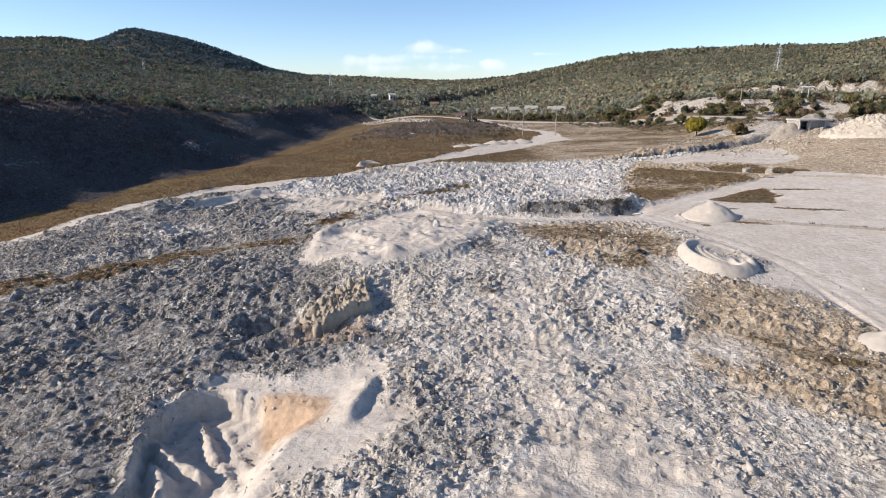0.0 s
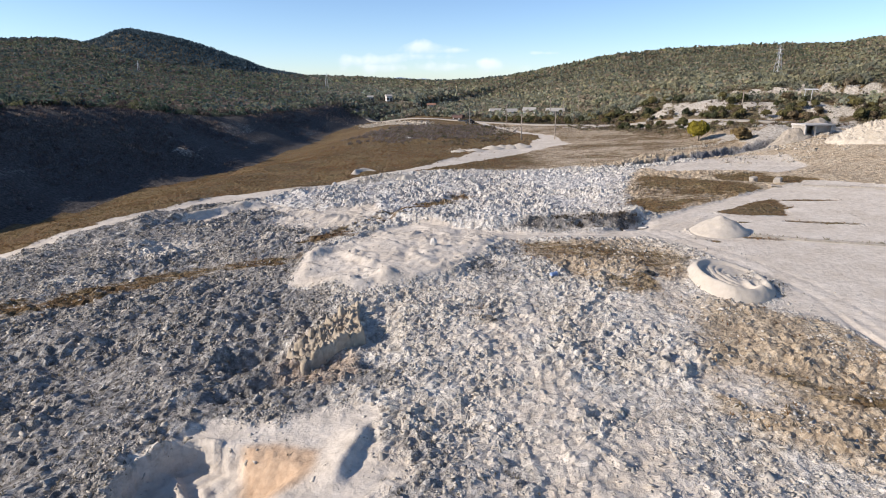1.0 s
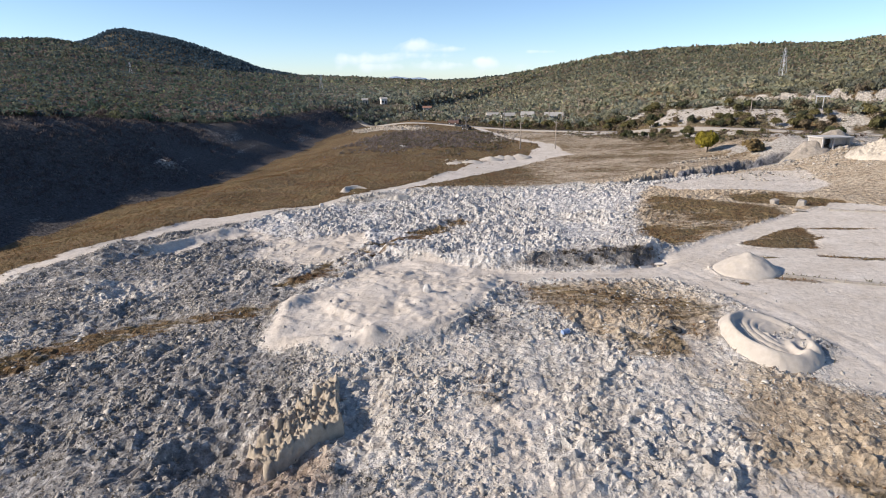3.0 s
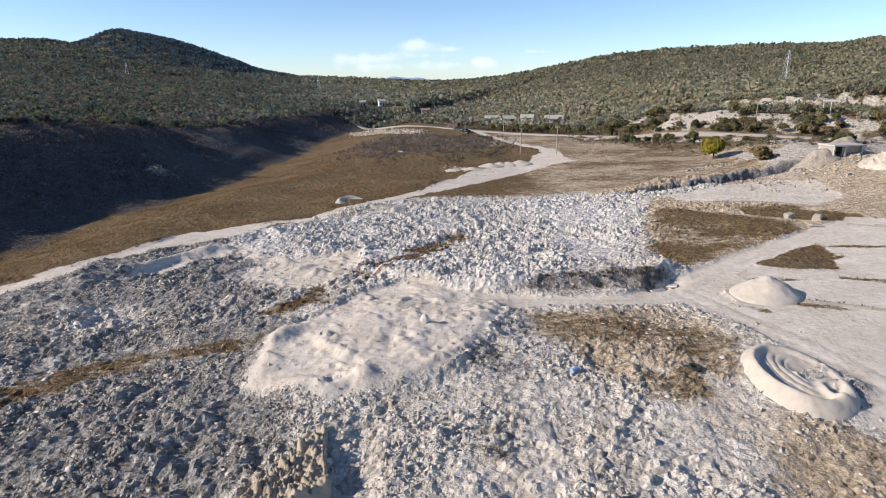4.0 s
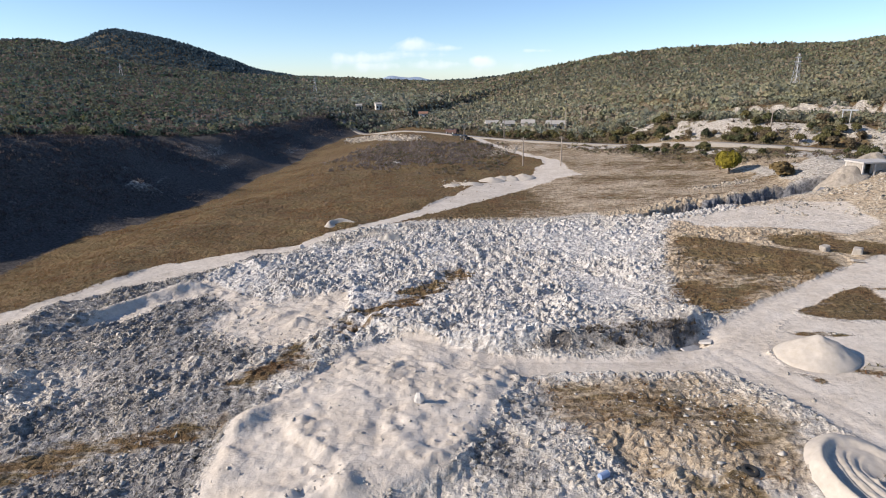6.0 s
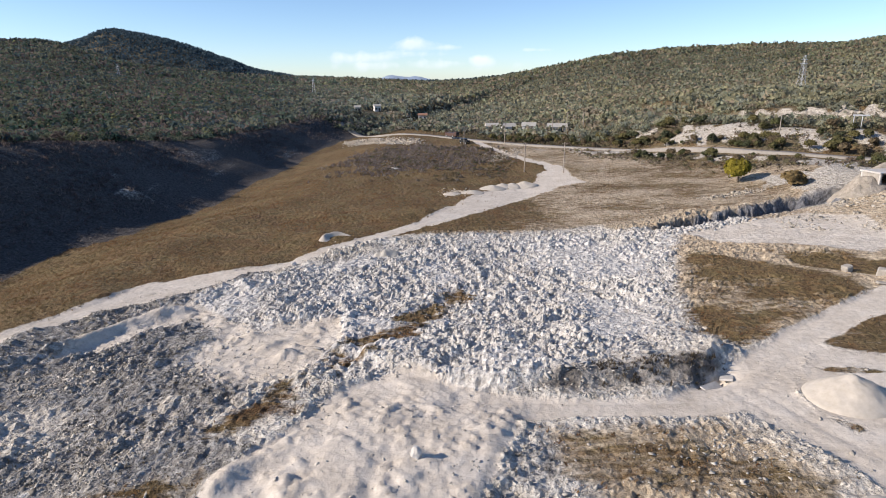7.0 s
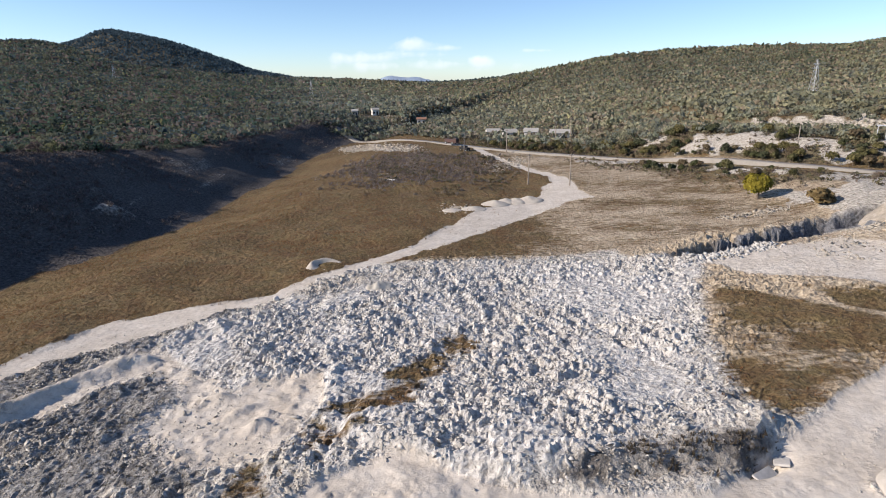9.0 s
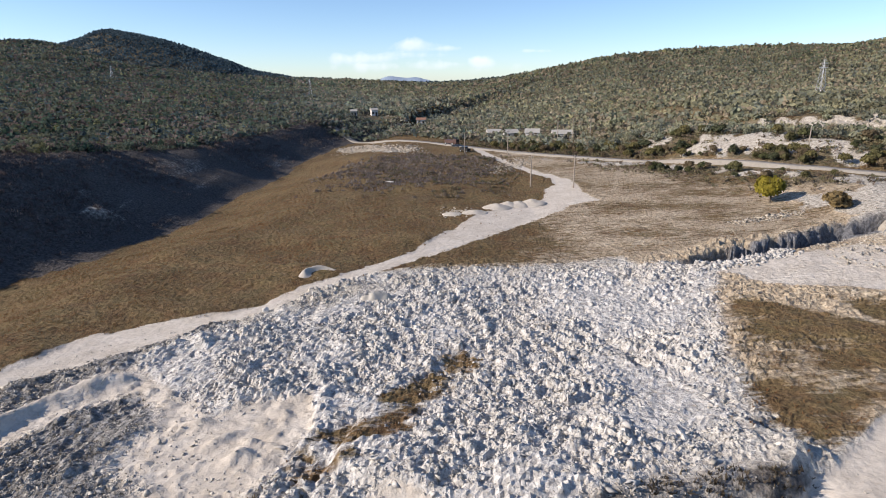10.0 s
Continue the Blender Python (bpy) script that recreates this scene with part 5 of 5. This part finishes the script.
# ---- shelter ----
def shelter():
    x, y = 71.6, 121.0
    thing = empty("concrete_shelter", pose(x, y, 6.9, 0, 0, 8))
    part("roof_slab", box(6.6, 4.0, 0.28, pose(3.1, 1.9, 2.35), 0.03), M_CONCRETE, thing)
    for px in (0.15, 2.35):
        part("post", box(0.3, 0.3, 3.15, pose(px, 0.15, -0.8), 0.02), M_CONCRETE, thing)
    part("beam", box(2.5, 0.26, 0.24, pose(1.25, 0.14, 0.0), 0.02), M_CONCRETE, thing)
    part("back_wall", box(6.2, 0.25, 3.15, pose(3.1, 3.6, -0.8)), M_CONCRETE, thing)
    part("front_wall", box(3.6, 0.25, 3.15, pose(4.45, 1.3, -0.8)), M_CONCRETE, thing)
    part("side_wall", box(0.25, 3.2, 3.15, pose(6.1, 2.0, -0.8)), M_CONCRETE, thing)
    # unseen left wall, added to shade the bays; darker stone dims its sunlit face
    part("side_wall", box(0.22, 3.1, 3.15, pose(0.12, 1.9, -0.8)), M_BLOCK, thing)
    tagged(thing, "ruined concrete shelter with open bays under spoil", "shelter")


shelter()
heap("spoil_mound", "pale spoil banked against the side of the shelter", 69.6, 122.6, 4.6, 3.4, 2.7, M_SPOILHEAP, turn=8, rough=0.3, seed=14)
heap("spoil_mound", "pale spoil heaped over the back of the shelter", 77.5, 127.6, 6.5, 2.6, 3.0, M_SPOILHEAP, turn=8, rough=0.3, seed=12)


# ---- poles, pylons ----
def utility_pole(x, y, tall, label="grey weathered utility pole beside the track", arm=True):
    z = height_at(x, y)
    thing = empty("utility_pole", pose(x, y, z, 0, 0, random.uniform(-15, 15)))
    part("post", rod((0, 0, -0.5), (0, 0, tall), 0.17, 0.1), M_WOOD, thing)
    if arm:
        part("crossarm", box(1.2, 0.1, 0.12, pose(0, 0, tall - 0.5)), M_WOOD, thing)
        for px in (-0.5, 0.5):
            part("insulator", rod((px, 0, tall - 0.38), (px, 0, tall - 0.18), 0.05, 0.04), M_CONCRETE, thing)
    return tagged(thing, label, "utility pole", "utility poles")


for x, y, tall in ((23.6, 177.9, 7.4), (32.2, 171.8, 7.4), (11.9, 248.2, 6.5), (26.0, 241, 8.0), (47, 262, 8.5), (53.5, 266, 8.5), (58, 258, 8.0), (84, 172, 5.5)):
    utility_pole(x, y, tall, arm=tall > 7)


def pylon(x, y, tall, wide, label="galvanised lattice pylon among the scrub"):
    thing = empty("pylon", pose(x, y, float(valley(np.array([x]), np.array([y]))[0]) - 0.3, 0, 0, 20))
    half, top = wide / 2, 0.22
    def corner(k, f):
        w = half + (top - half) * min(f / 0.85, 1)
        return ((-w, -w), (w, -w), (w, w), (-w, w))[k % 4] + (tall * f,)
    for k in range(4):
        part("leg", rod(corner(k, 0), corner(k, 1), 0.075, 0.05, 6), M_STEEL, thing)
    for lv in range(7):
        bm = bmesh.new()
        f0, f1 = lv / 8, (lv + 1) / 8
        for k in range(4):
            rod(corner(k, f0), corner(k + 1, f1), 0.03, None, 5, bm)
            rod(corner(k + 1, f0), corner(k, f1), 0.03, None, 5, bm)
        part("brace", bm, M_STEEL, thing)
    for h, w in ((0.80, 2.0), (0.90, 1.6)):
        part("crossarm", rod((-w, 0, tall * h), (w, 0, tall * h), 0.1, 0.1, 6), M_STEEL, thing)
    return tagged(thing, label, "pylon", "pylons")


pylon(139, 257, 15, 2.8)
pylon(-361, 745, 17, 3.6)
pylon(-110, 600, 17, 3.4)


# a pipe gantry by the road
thing = empty("gantry", pose(98, 165.5, height_at(98, 165.5), 0, 0, -35))
for px in (-0.8, 0.8):
    part("post", rod((px, 0, -0.3), (px, 0, 3.0), 0.09), M_STEEL, thing)
part("beam", box(3.2, 0.25, 0.3, pose(0.5, 0, 2.9)), M_STEEL, thing)
tagged(thing, "small pale steel gantry beside the road", "gantry")


# ---- houses ----
M_PLASTER = simple("pale_plaster", (0.52, 0.49, 0.44), (0.66, 0.63, 0.58), 1.5, 0.9, 0.2)
M_ROOF = simple("grey_roof", (0.33, 0.31, 0.275), (0.46, 0.435, 0.39), 2.5, 0.85, 0.3)
M_ROOF_RED = simple("red_roof", (0.22, 0.12, 0.08), (0.33, 0.19, 0.13), 2.5, 0.85, 0.3)
M_DARK = simple("dark_glass", (0.02, 0.022, 0.025), (0.035, 0.04, 0.045), 1, 0.25, 0.05, 0.005, 0, 0.5)
M_PAINT = simple("rust_paint", (0.055, 0.024, 0.018), (0.09, 0.042, 0.03), 3, 0.5, 0.1, 0.01, 0, 0.5)
M_RUBBER = simple("rubber", (0.018, 0.018, 0.018), (0.035, 0.035, 0.035), 8, 0.9, 0.2)
M_BLUE = simple("faded_blue_plastic", (0.16, 0.23, 0.38), (0.26, 0.34, 0.50), 4, 0.5, 0.2, 0.01, 0, 0.4)


def house(x, y, sx, sy, tall, turn, roof, label):
    thing = empty("house", pose(x, y, float(valley(np.array([x]), np.array([y]))[0]) - 0.2, 0, 0, turn))
    part("wall", box(sx, sy, tall), M_PLASTER, thing)
    bm = bmesh.new()
    a, b, h = sx / 2 + 0.35, sy / 2 + 0.4, tall
    rise = sy * 0.24
    lower = [bm.verts.new(c) for c in ((-a, -b, h - 0.12), (a, -b, h - 0.12), (a, b, h - 0.12), (-a, b, h - 0.12))]
    ridge = [bm.verts.new((-a, 0, h + rise)), bm.verts.new((a, 0, h + rise))]
    for f in ((0, 1, 5, 4), (2, 3, 4, 5), (1, 2, 5), (3, 0, 4), (3, 2, 1, 0)):
        bm.faces.new([(lower + ridge)[k] for k in f])
    part("roof", bm, roof, thing)
    n = max(2, int(sx / 2.6))
    for k in range(n):
        px = -sx / 2 + sx * (k + 0.5) / n
        name, w, lo, hi = ("door", 0.95, 0.0, 2.05) if k == n // 2 else ("window", 1.0, 0.95, 2.0)
        frame_ob = part(name, box(w + 0.2, 0.1, hi - lo + 0.15, pose(px, -sy / 2 - 0.02, lo)), M_WOOD, thing)
        part("pane", box(w, 0.06, hi - lo, pose(px, -sy / 2 - 0.06, lo + 0.07)), M_DARK, frame_ob)
    return tagged(thing, label, "house", "roadside houses")


house(51.5, 275, 7.6, 5.4, 2.5, -8, M_ROOF, "low white-walled house with grey gabled roof among trees")
house(41, 282, 5.4, 5.5, 3.2, -12, M_ROOF, "small pale house with grey roof among trees")
house(33, 289, 5.8, 5.2, 2.7, 10, M_ROOF, "low pale house with grey roof by the road")
house(26.5, 292, 5.4, 5.5, 2.8, 4, M_ROOF, "low pale house with grey roof by the road")
house(-5.4, 378, 5.0, 4.2, 3.0, 0, M_ROOF_RED, "white house with reddish roof in the far woods")
house(-32.0, 384, 3.6, 3.4, 3.4, 20, M_ROOF, "small white house standing in the far woods")
house(-43.0, 380, 3.2, 3.2, 3.0, 10, M_ROOF, "small white house standing in the far woods")


# ---- vehicles ----
def vehicle(name, x, y, turn, size, body_h, cab, mat, label, category):
    thing = empty(name, pose(x, y, height_at(x, y) + 0.75 if name == "truck" else height_at(x, y) + 0.05, 0, 0, turn))
    sx, sy = size
    part("body", box(sx, sy, body_h, pose(0, 0, 0.55), 0.08), mat, thing)
    part("cab", box(cab[0], sy * 0.94, cab[1], pose(cab[2], 0, 0.55 if name == "truck" else 0.55 + body_h), 0.15), mat if name == "truck" else M_DARK, thing)
    part("windscreen", box(0.06, sy * 0.8, 0.6, pose(cab[2] + cab[0] / 2 + 0.01, 0, 0.6 + cab[1] * 0.45)), M_DARK, thing)
    r = 0.48 if name == "truck" else 0.32
    for wx in (-sx * 0.34, sx * 0.36):
        for wy in (-sy / 2 + 0.1, sy / 2 - 0.1):
            tyre = part("wheel", rod((wx, wy - 0.13, r), (wx, wy + 0.13, r), r, None, 16), M_RUBBER, thing)
            part("rim", rod((wx, wy - 0.15, r), (wx, wy + 0.15, r), r * 0.5, None, 12), M_STEEL, tyre)
    return tagged(thing, label, category)


vehicle("truck", 7.6, 266.5, -42, (4.6, 2.0), 1.3, (1.4, 1.7, 2.8), M_PAINT, "rust-brown truck parked beside the asphalt road", "truck")
vehicle("car", 12.2, 250.5, -48, (4.0, 1.7), 0.7, (2.1, 0.55, -0.2), M_RUBBER, "dark car parked at the end of the track", "car")

# ---- litter on the tip ----
thing = empty("drum", pose(10.0, 53.1, height_at(10.0, 53.1) + 0.17, 0, 90, 30))
part("body", rod((0, 0, -0.3), (0, 0, 0.3), 0.19, 0.2, 20), M_BLUE, thing)
part("lid", rod((0, 0, 0.3), (0, 0, 0.33), 0.21, 0.21, 20), M_BLUE, thing)
tagged(thing, "crumpled faded blue drum lying on the spoil", "drum")
bm = bmesh.new()
prof = [(0.36 + 0.14 * math.cos(a), 0.12 * math.sin(a)) for a in [k * math.pi / 4 for k in range(8)]]
ringv = [[bm.verts.new((r * math.cos(b), r * math.sin(b), z)) for r, z in prof] for b in [k * math.pi / 12 for k in range(24)]]
for i in range(24):
    for j in range(8):
        bm.faces.new((ringv[i][j], ringv[(i + 1) % 24][j], ringv[(i + 1) % 24][(j + 1) % 8], ringv[i][(j + 1) % 8]))
tagged(part("tyre", bm, M_RUBBER, at=pose(18.6, 53.3, height_at(18.6, 53.3) + 0.16, 6, 4, 0)), "old black tyre lying flat on the spoil", "tyre")


# ---- trees that stand alone ----
def tree_mesh(tall, wide, leaves, colour, seed, sit=0.42):
    r = np.random.default_rng(seed)
    v = crown(leaves, r, 0.95, (0.06, 0.13), 0.25) * np.array([wide / 2 * 1.05, wide / 2 * 1.05, tall * 0.52])
    v[:, 2] += tall * sit
    c = np.tile(colour, (len(v), 1)) * np.repeat(r.uniform(0.7, 1.35, len(v) // 4), 4)[:, None]
    leaf = mesh_from("crown", v, np.arange(len(v)).reshape(-1, 4), M_LEAF, False, None, c)
    bm = rod((0, 0, -0.4), (0.05, 0.02, tall * 0.4), 0.03 * tall, 0.02 * tall, 7)
    for k in range(6):
        a = k * 1.05 + seed
        rod((0.04, 0.02, tall * (0.22 + 0.03 * k)), (wide * 0.3 * math.cos(a), wide * 0.3 * math.sin(a), tall * (0.5 + 0.06 * k)), 0.014 * tall, 0.005 * tall, 5, bm)
    wood = bpy.data.meshes.new("trunk")
    bm.to_mesh(wood)
    bm.free()
    wood.materials.append(M_BARK)
    return wood, leaf


def tree(name, kit, x, y, turn, scale, label, category, group=""):
    thing = empty(name, pose(x, y, height_at(x, y), 0, 0, turn))
    for key, me in zip(("trunk", "crown"), kit):
        new(key, me).parent = thing
    thing.scale = (scale, scale, scale)
    return tagged(thing, label, category, group)


tree("yellow_tree", tree_mesh(6.0, 5.2, 2800, (0.27, 0.225, 0.035), 31, 0.34), 60.6, 143.6, 0, 1.0, "round yellow autumn tree alone on the dry field", "tree")
tree("rust_bush", tree_mesh(4.4, 5.0, 900, (0.26, 0.19, 0.09), 32, 0.34), 65.0, 133.0, 0, 1.0, "rusty brown bush with thin leaves by the trench", "bush")
kits = [tree_mesh(4.0, 3.8, 520, c, 40 + k) for k, c in enumerate(((0.105, 0.11, 0.05), (0.14, 0.13, 0.06), (0.18, 0.14, 0.085), (0.09, 0.098, 0.055), (0.19, 0.165, 0.07)))]
names = ("dark green", "olive green", "rusty brown", "deep green", "yellow-green")
r3 = random.Random(5)
made = 0
while made < 210:
    x, y = r3.uniform(18, 112), r3.uniform(118, 262)
    d, s = [float(v[0]) for v in along(np.array([x]), np.array([y]), ASPHALT)[:2]]
    if not (s < 0 and 4 < d < 17 or s > 0 and 5 < d < 12 and x > 40 and r3.random() < 0.35):
        continue
    if masks_at(np.array([x]), np.array([y]))[5][0] > 0.4 and r3.random() < 0.95:
        continue
    k = r3.randrange(5)
    tree("roadside_tree", kits[k], x, y, r3.uniform(0, 360), r3.uniform(0.35, 0.95), names[k] + " scrub tree on the bank by the road", "tree", "roadside trees")
    made += 1

# ---- quarry face ----
def quarry_face():
    line = np.array(((95, 217.5), (98.5, 211.5), (102.5, 203), (106.5, 192.5), (111.5, 184), (117.5, 177), (137, 159.5)))
    pts = np.concatenate([np.linspace(a, b, 34, endpoint=False) for a, b in zip(line[:-1], line[1:])])
    n, rows = len(pts), 7
    d = np.gradient(pts, axis=0)
    nrm = np.stack([-d[:, 1], d[:, 0]], 1) / np.hypot(d[:, 0], d[:, 1])[:, None]
    run = np.arange(n) * 0.4
    out = np.abs(np.sin(run * 1.9 + 2 * soft_noise(run, run * 0, 3, 5))) * 0.9
    v = []
    for k in range(rows):
        f = k / (rows - 1)
        push = -out * (0.4 + 0.6 * f) + 0.9 * f + 0.5 * (soft_noise(run, run * 0 + k * 0.7, 1.2, 8) - 0.5)
        base = valley(*(pts - nrm * 2.0).T) - 0.8
        high = 3.6 + 1.8 * (soft_noise(run, run * 0, 6, 9) - 0.5)
        q = pts + nrm * push[:, None] * -1
        v.append(np.c_[q, base + high * f])
    v.append(np.c_[pts - nrm * -5.0, v[-1][:, 2] - 0.3])
    v = np.concatenate(v)
    faces = [(k * n + i, k * n + i + 1, (k + 1) * n + i + 1, (k + 1) * n + i) for k in range(rows) for i in range(n - 1)]
    tagged(new("rock_face", mesh_from("rock_face", v, faces, M_CLIFF)), "pale limestone quarry face with vertical columns", "rock face", kind="structure")


M_CLIFF = simple("limestone_face", (0.18, 0.162, 0.14), (0.42, 0.385, 0.335), 1.6, 0.95, 0.7, 0.15, 0, 0.15)
quarry_face()

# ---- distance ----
# distance haze is mixed into this hill's blue-grey colour
M_HAZEHILL = simple("far_hill", (0.26, 0.33, 0.43), (0.34, 0.41, 0.50), 0.004, 1.0, 0.0)
fx = np.linspace(-620, 160, 80)
fz = 6 + 34 * np.exp(-((fx + 245) / 70) ** 2) + 26 * np.exp(-((fx + 95) / 90) ** 2) + 14 * fbm(fx, fx * 0, 60, 3) - 60 * ease(np.abs(fx + 200), 170, 360)
v = np.concatenate([np.c_[fx, fx * 0 + 3300, fx * 0 - 20], np.c_[fx, fx * 0 + 3600, fz], np.c_[fx, fx * 0 + 3900, fx * 0 - 20]])
tagged(new("backdrop", mesh_from("backdrop", v, [(k * 80 + i, k * 80 + i + 1, (k + 1) * 80 + i + 1, (k + 1) * 80 + i) for k in range(2) for i in range(79)], M_HAZEHILL, True)), "far mountains beyond the saddle, painted blue with haze", "mountains", kind="structure")


def cloud_material():
    m = bpy.data.materials.new("cloud")
    m.use_nodes = True
    n, l = m.node_tree.nodes, m.node_tree.links
    for k in list(n):
        if k.type != "OUTPUT_MATERIAL":
            n.remove(k)
    out = n["Material Output"]
    e, tr, mix = n.new("ShaderNodeEmission"), n.new("ShaderNodeBsdfTransparent"), n.new("ShaderNodeMixShader")
    uv = n.new("ShaderNodeTexCoord").outputs["Object"]
    f = spread(n, l, noise_node(n, l, uv, 0.0055, 6, 0.52), 0.36, 0.68)
    soft = attr(n, "soft").outputs["Fac"]
    add = n.new("ShaderNodeMath")
    add.operation = "MULTIPLY_ADD"
    l.new(soft, add.inputs[0])
    add.inputs[1].default_value = 2.0
    l.new(f, add.inputs[2])
    r = n.new("ShaderNodeMapRange")
    r.inputs["From Min"].default_value, r.inputs["From Max"].default_value = 1.05, 1.9
    r.inputs["To Max"].default_value = 0.5
    l.new(add.outputs[0], r.inputs[0])
    # cloud shading is painted: grey bases to bright tops in a glowing sheet
    shade = attr(n, "shade").outputs["Fac"]
    l.new(mixed(n, l, shade, (0.56, 0.60, 0.66), (0.85, 0.82, 0.81)), e.inputs[0])
    l.new(r.outputs[0], mix.inputs[0])
    l.new(tr.outputs[0], mix.inputs[1])
    l.new(e.outputs[0], mix.inputs[2])
    l.new(mix.outputs[0], out.inputs[0])
    return m


def clouds():
    cx, cz = [a.ravel() for a in np.meshgrid(np.linspace(-1800, 1800, 181), np.linspace(0, 620, 63))]
    soft = np.zeros(len(cx))
    shade = np.zeros(len(cx))
    for x, z, rx, rz, k in ((-90, 252, 190, 52, 0.78), (-30, 232, 300, 26, 0.6), (-610, 165, 130, 48, 0.7), (-380, 170, 260, 44, 0.6), (330, 145, 120, 46, 0.75), (150, 130, 300, 26, 0.5), (715, 212, 130, 16, 0.52), (-150, 120, 620, 50, 0.5), (-250, 190, 420, 30, 0.5)):
        b = k * np.exp(-((cx - x) / rx) ** 2 - ((cz - z) / rz) ** 2)
        shade = np.where(b > soft, np.clip(0.55 + (cz - z) / rz * 0.5, 0, 1), shade)
        soft = np.maximum(soft, b)
    q = np.arange(181 * 63).reshape(63, 181)
    faces = np.stack([q[:-1, :-1], q[:-1, 1:], q[1:, 1:], q[1:, :-1]], -1).reshape(-1, 4)
    ob = new("backdrop", mesh_from("backdrop", np.c_[cx, 0 * cx, cz], faces, cloud_material(), True, {"soft": soft, "shade": shade}))
    ob.location = (0, 4300, 0)
    ob.visible_shadow = False
    tagged(ob, "thin white fair-weather clouds low over the hills", "clouds", kind="structure")


clouds()
